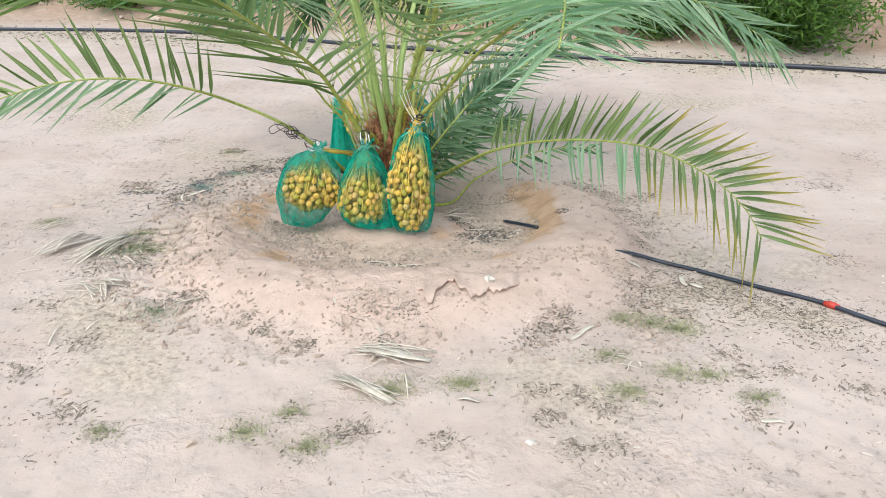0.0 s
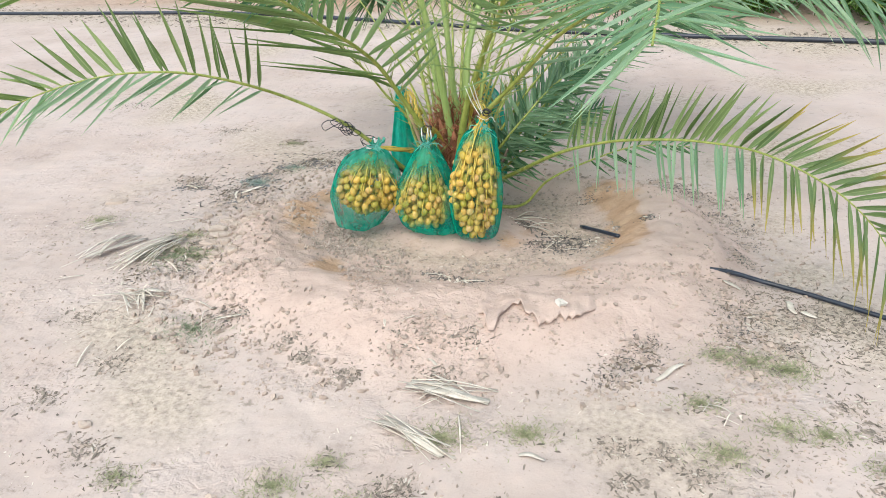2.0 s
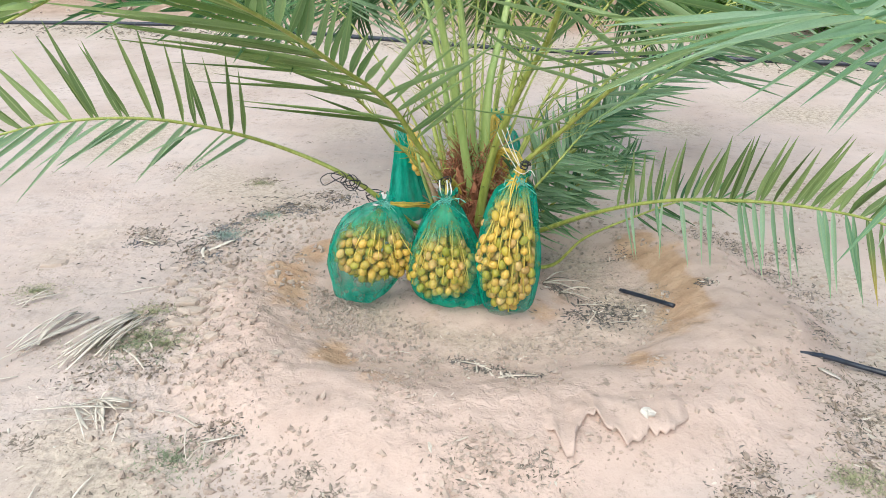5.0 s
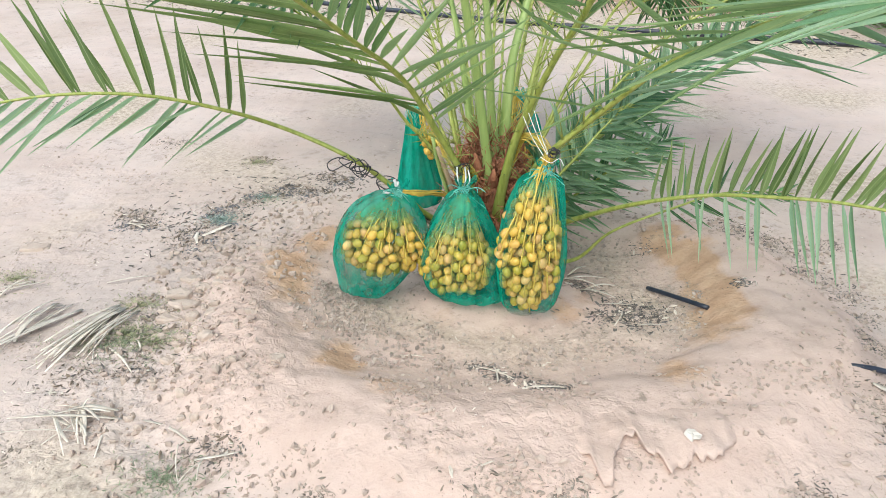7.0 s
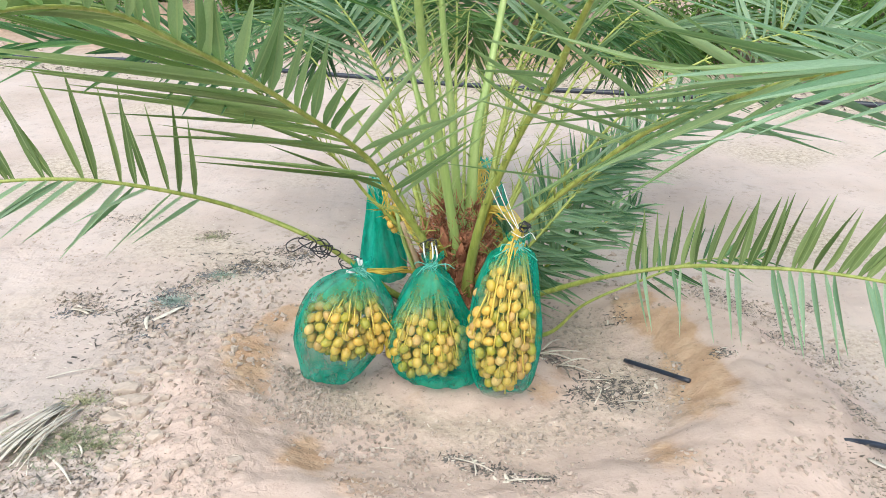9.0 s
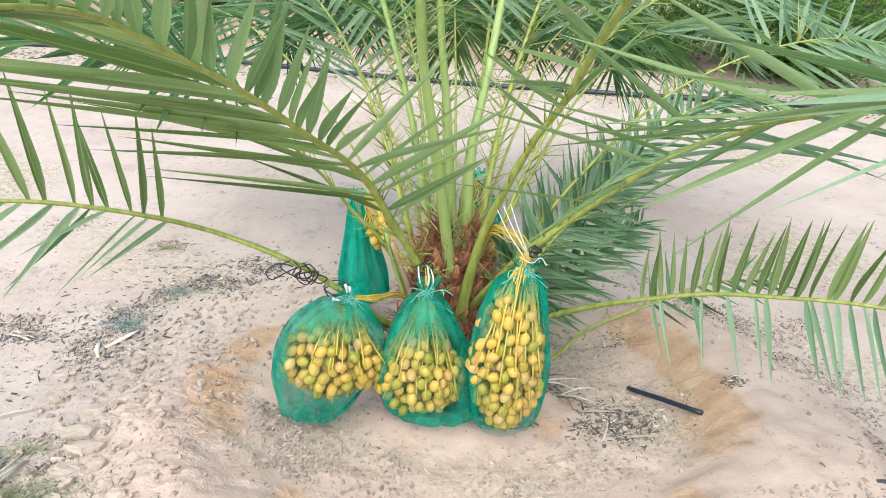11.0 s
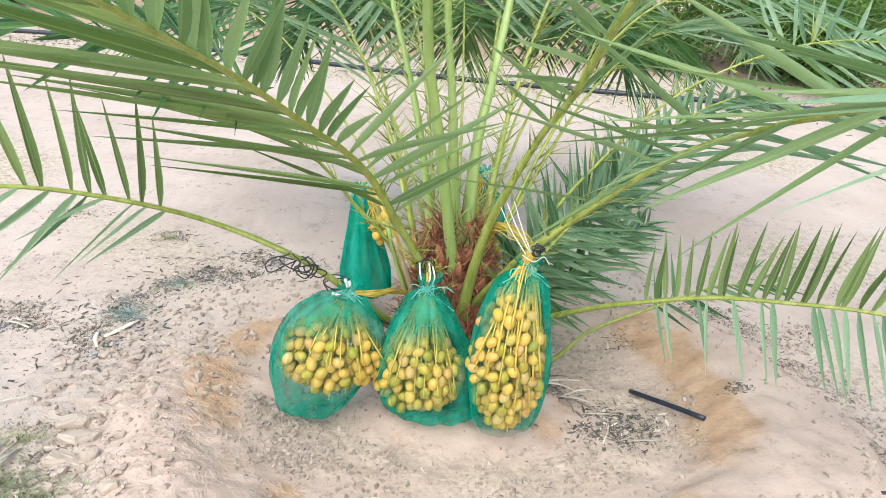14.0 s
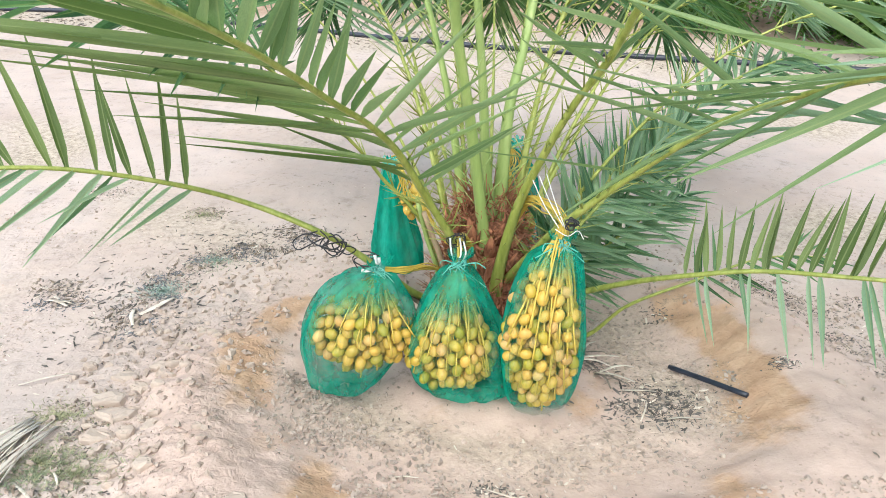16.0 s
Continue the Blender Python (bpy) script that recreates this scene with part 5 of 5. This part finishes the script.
def in_basin(r):
    while True:
        x, y = r.uniform(-1.05, 0.45), r.uniform(2.62, 3.95)
        d = math.hypot((x - BASIN[0]) / 0.77, (y - BASIN[1]) / 0.64)
        if d < 0.9 and r.random() < 0.06 + smooth(0.3, 0.6, d) * min(1, max(0, 1.6 * noise.noise((x * 2.7, y * 2.7, 8)) + 0.35)):
            return x, y


def patchy(level, scale, z, x0, x1, y0, y1):
    def place(r):
        while True:
            x, y = r.uniform(x0, x1), y0 + (y1 - y0) * r.random() ** 1.5
            dout = math.hypot((x - RIM[0]) / 1.12, (y - RIM[1]) / 1.02)
            if noise.noise((x * scale, y * scale, z)) > level + (0.25 if dout < 1 else 0):
                return x, y
    return place


def on_slope(r):
    while True:
        x, y = r.uniform(-1.45, 1.1), r.uniform(2.0, 4.2)
        d = math.hypot((x - RIM[0]) / 1.12, (y - RIM[1]) / 1.02)
        if 0.72 < d < 1.2 and r.random() < (0.9 if x < -0.9 else 0.35):
            return x, y


scatter("gravel", GRAVEL, 2200, in_basin, lambda r: 0.002 + 0.006 * r.random() ** 2.5, "grey gravel and crumbs in the basin", 5)
scatter("crumbs", CRUMB, 4600, on_slope, lambda r: 0.0018 + 0.012 * r.random() ** 4, "sandy crumbs and clods on the mound slope", 6)
def heaps(count, x0, x1, y0, y1, seed, tight=0.06):
    """Places gathered in loose heaps outside the mound."""
    r0 = random.Random(seed)
    spots = []
    while len(spots) < count:
        x, y = r0.uniform(x0, x1), r0.uniform(y0, y1)
        if math.hypot((x - RIM[0]) / 1.12, (y - RIM[1]) / 1.02) > 0.93:
            spots.append((x, y, tight * r0.uniform(0.5, 1.8)))

    def place(r):
        x, y, d = r.choice(spots)
        return x + 0.8 * d * r.gauss(0, 1) ** 3 * 0.6 + 0.7 * d * r.gauss(0, 1), y + 0.6 * d * r.gauss(0, 1)
    return place


def at_spots(spots):
    def place(r):
        x, y, d = r.choice(spots)
        return x + 0.85 * d * r.gauss(0, 1), y + 0.7 * d * r.gauss(0, 1)
    return place


PILES = [(-1.175, 4.092, 0.05), (-1.098, 4.134, 0.05), (-1.01, 4.117, 0.04), (-1.314, 3.904, 0.06), (-1.26, 4.006, 0.05), (-1.386, 3.644, 0.05), (-1.413, 3.615, 0.05), (-1.39, 3.75, 0.05), (-1.701, 3.845, 0.05), (-1.634, 3.771, 0.05), (-0.969, 4.291, 0.05), (-0.918, 4.24, 0.04),
         (-1.334, 4.507, 0.05), (-1.30, 3.06, 0.035), (-1.33, 2.95, 0.06), (-1.30, 2.84, 0.06), (-1.25, 2.74, 0.05), (-1.42, 2.70, 0.06), (-0.975, 2.432, 0.045), (-0.93, 2.43, 0.04), (0.41, 2.263, 0.045), (0.43, 2.32, 0.035), (0.343, 2.235, 0.035), (0.299, 2.158, 0.04), (0.757, 2.461, 0.06), (0.748, 2.56, 0.05), (0.834, 2.333, 0.05), (0.70, 2.40, 0.05)]
BAND = [(-1.38, 3.83, 0.025), (-1.34, 3.80, 0.025), (-1.335, 3.87, 0.03), (-1.32, 3.94, 0.02), (-1.29, 3.77, 0.02), (-1.37, 3.91, 0.02), (-1.26, 4.03, 0.03), (-1.22, 4.06, 0.025), (-1.16, 4.09, 0.035), (-1.09, 4.09, 0.035), (-1.03, 4.06, 0.03), (-1.12, 4.14, 0.025),
        (-1.70, 3.73, 0.03), (-1.61, 3.74, 0.03), (-1.325, 3.61, 0.03), (-1.345, 3.53, 0.04), (-1.37, 3.66, 0.03), (-0.90, 4.20, 0.035), (-0.86, 4.25, 0.03)]
FRONT = [(0.297, 1.859, 0.035), (0.401, 1.84, 0.035), (0.31, 1.729, 0.035), (0.478, 1.774, 0.04), (0.897, 1.735, 0.035), (1.07, 1.968, 0.04), (0.933, 2.062, 0.045), (0.005, 1.63, 0.035), (0.346, 1.594, 0.04), (0.471, 1.609, 0.04), (-0.227, 1.682, 0.035), (-1.094, 1.773, 0.05),
         (-0.692, 2.279, 0.03), (-0.618, 2.203, 0.025), (-0.472, 2.115, 0.035), (-0.189, 2.112, 0.035), (-0.269, 1.667, 0.035), (-1.482, 2.419, 0.05), (-1.346, 1.968, 0.05), (-1.213, 2.156, 0.05), (0.965, 1.957, 0.04), (1.25, 1.864, 0.05), (-0.3, 2.28, 0.06), (-0.12, 2.27, 0.05)]
EDGE = [(0.831, 3.736, 0.05), (0.77, 3.80, 0.05), (0.867, 3.685, 0.05), (0.87, 3.473, 0.04), (0.93, 3.42, 0.05), (1.068, 3.688, 0.06), (0.71, 3.87, 0.05), (0.94, 3.60, 0.05), (0.96, 3.30, 0.05), (0.93, 3.14, 0.05), (0.86, 2.96, 0.035), (1.642, 2.829, 0.07), (2.52, 4.325, 0.1), (2.031, 3.837, 0.08), (-1.67, 3.835, 0.06), (-1.823, 4.723, 0.07), (-2.785, 5.331, 0.09)]
TRASH = [(0.165, 3.241, 0.035), (0.293, 3.185, 0.035), (0.22, 3.20, 0.035), (0.196, 3.133, 0.03), (0.095, 3.164, 0.03), (0.334, 3.605, 0.03), (0.076, 3.349, 0.03), (0.042, 3.357, 0.03), (-0.31, 2.845, 0.025), (-0.265, 2.81, 0.03), (-0.22, 2.77, 0.03), (-0.168, 2.70, 0.025), (-0.10, 2.69, 0.025), (0.547, 3.205, 0.022)]
RUBBLE = [(-0.738, 3.117, 0.05), (-0.79, 3.221, 0.05), (-0.654, 3.015, 0.06), (-0.606, 3.06, 0.05), (-0.463, 3.028, 0.05), (-0.493, 2.935, 0.05), (-0.57, 2.86, 0.05), (-0.424, 2.835, 0.04), (-0.785, 3.048, 0.05), (-0.712, 3.182, 0.05), (-0.768, 3.27, 0.04), (-0.685, 3.04, 0.05), (-0.80, 3.287, 0.04), (-0.15, 2.9, 0.05), (0.03, 2.95, 0.06)]
bits = lambda r: 0.0012 + 0.0044 * r.random() ** 2.6
scatter("rubble", GRAVEL, 1500, at_spots(RUBBLE), lambda r: 0.0025 + 0.008 * r.random() ** 2.4, "loose grey rubble on the basin floor", 45, 0.7)
scatter("pile_litter", LITTER_DARK, 5200, at_spots(PILES), bits, "dark heaps of dry litter round the mound", 46, 0.5, True)
scatter("grey_litter", LITTER_GREY, 3000, at_spots(BAND), bits, "dark blue grey litter along the mound foot", 61, 0.5, True)
scatter("front_litter", LITTER, 3400, at_spots(FRONT), lambda r: 0.0014 + 0.006 * r.random() ** 2.4, "small heaps of brown leaf crumbs on sand", 81, 0.5, True)
scatter("front_crumbs", GRAVEL, 1500, at_spots(FRONT), lambda r: 0.0016 + 0.0045 * r.random() ** 2.2, "greyish soil crumbs in small heaps", 82)
scatter("edge_litter", LITTER_DARK, 3400, at_spots(EDGE), bits, "dark dry litter below the mound edge", 83, 0.5, True)
scatter("edge_crumbs", GRAVEL, 1300, at_spots(EDGE), lambda r: 0.002 + 0.006 * r.random() ** 2.2, "grey crumbs below the mound edge", 84)
scatter("pile_crumbs", GRAVEL, 1800, at_spots(PILES), lambda r: 0.0018 + 0.006 * r.random() ** 2.2, "grey and tan crumbs in the litter heaps", 85)
scatter("pile_straw", STRAW, 500, at_spots(PILES + FRONT), lambda r: 0.002 + 0.006 * r.random() ** 2, "pale straw bits in the litter heaps", 86, 0.5, True)
scatter("pile_twigs", TWIG, 420, at_spots(PILES), lambda r: 0.004 + 0.008 * r.random() ** 2, "dark twigs in the litter heaps", 47, 0.3, True)
scatter("weed_litter", LITTER, 2600, at_spots([(x, y, d * 1.1) for x, y, d, n in WEEDS]), bits, "dark crumbs among the weeds", 52, 0.5, True)


def mound_front(r):
    while True:
        x, y = r.uniform(-1.0, 0.8), r.uniform(2.05, 2.75)
        if noise.noise((x * 5, y * 5, 21)) > 0.12:
            return x, y


scatter("mound_crumbs", CRUMB, 2600, mound_front, lambda r: 0.0018 + 0.007 * r.random() ** 3, "crumbs of soil on the front of the mound", 54)
scatter("mound_bits", LITTER, 260, mound_front, bits, "dark bits on the front of the mound", 55, 0.5, True)
scatter("trash_litter", LITTER_DARK, 2000, at_spots(TRASH), bits, "dark twig bits in the basin", 48, 0.5, True)
scatter("trash_straw", STRAW, 90, at_spots(TRASH), lambda r: 0.004 + 0.007 * r.random() ** 2, "pale straw bits in the basin", 49, 0.3, True)
scatter("dark_litter", LITTER, 1500, heaps(60, -2.4, 2.2, 1.15, 5.2, 71), bits, "scattered heaps of dark dry leaf crumbs", 7, 0.5, True)
scatter("dark_litter", LITTER, 1300, heaps(30, 0.3, 1.7, 1.4, 2.8, 72), bits, "heaps of leaf crumbs near the drip hose", 17, 0.5, True)
scatter("brown_litter", CRUMB, 3800, heaps(60, -2.4, 2.0, 1.15, 4.6, 73, 0.08), lambda r: 0.0014 + 0.005 * r.random() ** 3, "heaps of brownish soil crumbs on sand", 18)
scatter("fine_litter", LITTER, 1100, patchy(0.0, 2.6, 2, -2.6, 2.4, 1.1, 5.6), lambda r: 0.001 + 0.0022 * r.random() ** 2, "fine dark specks of litter on sand", 19, 0.5, True)
scatter("fine_litter", LITTER, 2200, patchy(-0.15, 3.4, 5, -2.3, -0.95, 1.7, 3.7), lambda r: 0.001 + 0.0035 * r.random() ** 2.5, "fine grey litter beside the straw", 51, 0.5, True)
scatter("basin_litter", LITTER, 700, in_basin, lambda r: 0.0015 + 0.004 * r.random() ** 2, "dark dry twig bits in the basin", 8, 0.5, True)
scatter("pale_litter", STRAW, 1800, patchy(0.08, 2.2, 6, -2.4, 2.2, 1.1, 4.8), lambda r: 0.0015 + 0.004 * r.random() ** 2, "scattered straw bits on the sand", 9, 0.5, True)
scatter("sand_crumbs", CRUMB, 1700, patchy(-0.1, 1.6, 11, -2.4, 2.2, 1.1, 4.6), lambda r: 0.0018 + 0.006 * r.random() ** 4, "loose crumbs of dry sand", 12)


def by_hose(r):
    u = r.random()
    return 0.78 + 0.65 * u + r.gauss(0, 0.10), 2.78 - 0.48 * u + r.gauss(-0.12, 0.12)


scatter("hose_litter", LITTER, 3400, by_hose, lambda r: 0.0018 + 0.005 * r.random() ** 2, "dark leaf crumbs beside the drip hose", 13, 0.5, True)


def behind_mound(r):
    return (-1.38 + r.gauss(0, 0.16), 3.72 + r.gauss(0, 0.17)) if r.random() < 0.6 else (-1.0 + r.gauss(0, 0.2), 4.2 + r.gauss(0, 0.1))


scatter("mound_litter", LITTER_DARK, 900, behind_mound, lambda r: 0.002 + 0.007 * r.random() ** 2, "dark grey litter at the mound foot", 14, 0.5, True)
scatter("stem_litter", LITTER_DARK, 350, lambda r: (0.20 + r.gauss(0, 0.07), 3.16 + r.gauss(0, 0.06)), lambda r: 0.002 + 0.007 * r.random() ** 2, "dry dark scraps beside the cut hose", 15, 0.5, True)


def along_row(r):
    x = r.uniform(-9, 7)
    return x, 7.95 - 0.30 * x + r.gauss(0, 0.26)


scatter("row_litter", LITTER, 5200, along_row, lambda r: 0.005 + 0.013 * r.random() ** 2, "dark leaf litter along the far hose", 10, 0.5, True)
def on_bank(r):
    x = r.uniform(-10, 8)
    return x, 9.3 - 0.3 * x + r.uniform(-0.6, 3.0)


scatter("row_clods", STONE, 500, on_bank, lambda r: 0.015 + 0.06 * r.random() ** 3, "reddish clods on the far bank", 11)


# ---------- farther row ----------
def bush(x, y, wide, tall, count, seed, label, leaf=0.05):
    ob = thing("bush", None, None, label, "bush", "bushes of the farther row")
    r = random.Random(seed)
    s = Soup()
    base = on(x, y, -0.05)
    ends = []
    for k in range(16):
        a = k * 2.4
        q = base + Vector((math.cos(a) * wide * r.uniform(0.35, 0.9), math.sin(a) * wide * r.uniform(0.35, 0.9), tall * r.uniform(0.35, 0.95)))
        path, _ = spline([base, base.lerp(q, 0.5) + Vector((0, 0, tall * 0.12)), q], 8)
        tube(s, path, [0.035 - 0.004 * i for i in range(8)], 5)
        ends += path[2:]
    part("stem", s, BARK, ob)
    f = Soup()
    for k in range(count):
        c = r.choice(ends) + Vector((r.gauss(0, wide * 0.17), r.gauss(0, wide * 0.17), r.gauss(-0.05, tall * 0.12)))
        if c.z < height(c.x, c.y) + 0.01:
            continue
        d = Vector((r.gauss(0, 1), r.gauss(0, 1), r.gauss(0.2, 0.7))).normalized() * leaf * r.uniform(0.7, 1.8)
        w = d.cross(Vector((r.gauss(0, 1), r.gauss(0, 1), r.gauss(0, 1)))).normalized() * leaf * 0.16
        f.add([c, c + d * 0.5 + w, c + d, c + d * 0.5 - w], [(0, 1, 2, 3)], [(0.5, 0), (1, 0.5), (0.5, 1), (0, 0.5)])
    o = part("foliage", f, BUSH, ob)
    o["kind"] = "stuff"
    return ob


bush(3.55, 8.2, 1.35, 1.35, 17000, 1, "dense fine leaved green bush on the bank", 0.07)
bush(2.35, 8.75, 0.75, 0.9, 6000, 7, "small green bush beside the larger one", 0.06)
bush(6.6, 9.9, 1.3, 1.4, 6000, 2, "green bush farther along the bank", 0.07)
bush(-4.7, 11.35, 0.9, 0.35, 6000, 3, "low dark scrub on the far bank", 0.06)
bush(-8.5, 12.5, 0.9, 1.3, 12000, 4, "dark green bush at the row's end", 0.08)
bush(-6.4, 11.75, 0.6, 0.3, 4000, 8, "small dark scrub on the far bank", 0.05)


def far_palm(x, y, seed, label):
    ob = thing("date_palm", None, None, label, "palm", "palms of the farther row")
    r = random.Random(seed)
    s = Soup()
    b = on(x, y, -0.05)
    tube(s, [b, b + Vector((0, 0, 0.35)), b + Vector((0, 0, 0.7))], [0.22, 0.2, 0.12], 10)
    part("trunk", s, BARK, ob)
    for k in range(20):
        a = k * 2.4 + seed
        out = Vector((math.cos(a), math.sin(a), 0))
        reach, top = r.uniform(1.0, 1.7), r.uniform(0.6, 2.0)
        c = b + Vector((0, 0, 0.5))
        frond(ob, [c, c + out * reach * 0.25 + Vector((0, 0, top * 0.55)), c + out * reach * 0.65 + Vector((0, 0, top * 0.85)), c + out * reach + Vector((0, 0, top * 0.7)), c + out * reach * 1.25 + Vector((0, 0, top * 0.35))],
              (out * -0.3 + Vector((0, 0, 1))), r.choice((LEAF, LEAF_DEEP, LEAF_PALE)), 30, 0.5, 0.03, 0.15, 62, 26, 0.1, 0.2, False, seed * 50 + k, 0.018, False)
    return ob


far_palm(-2.2, 11.4, 1, "bushy date palm in the farther row")
far_palm(0.9, 10.2, 2, "bushy date palm standing behind the bank")
far_palm(-6.6, 12.6, 3, "date palm at the end of the farther row")
bush(-2.1, 10.95, 0.8, 0.6, 9000, 9, "dark green scrub round the foot of a palm", 0.06)
bush(-4.1, 12.4, 0.7, 0.6, 3000, 5, "low dark bush on the far bank", 0.06)
bush(5.4, 8.6, 0.6, 0.45, 2500, 6, "low scrubby bush on the far bank", 0.05)
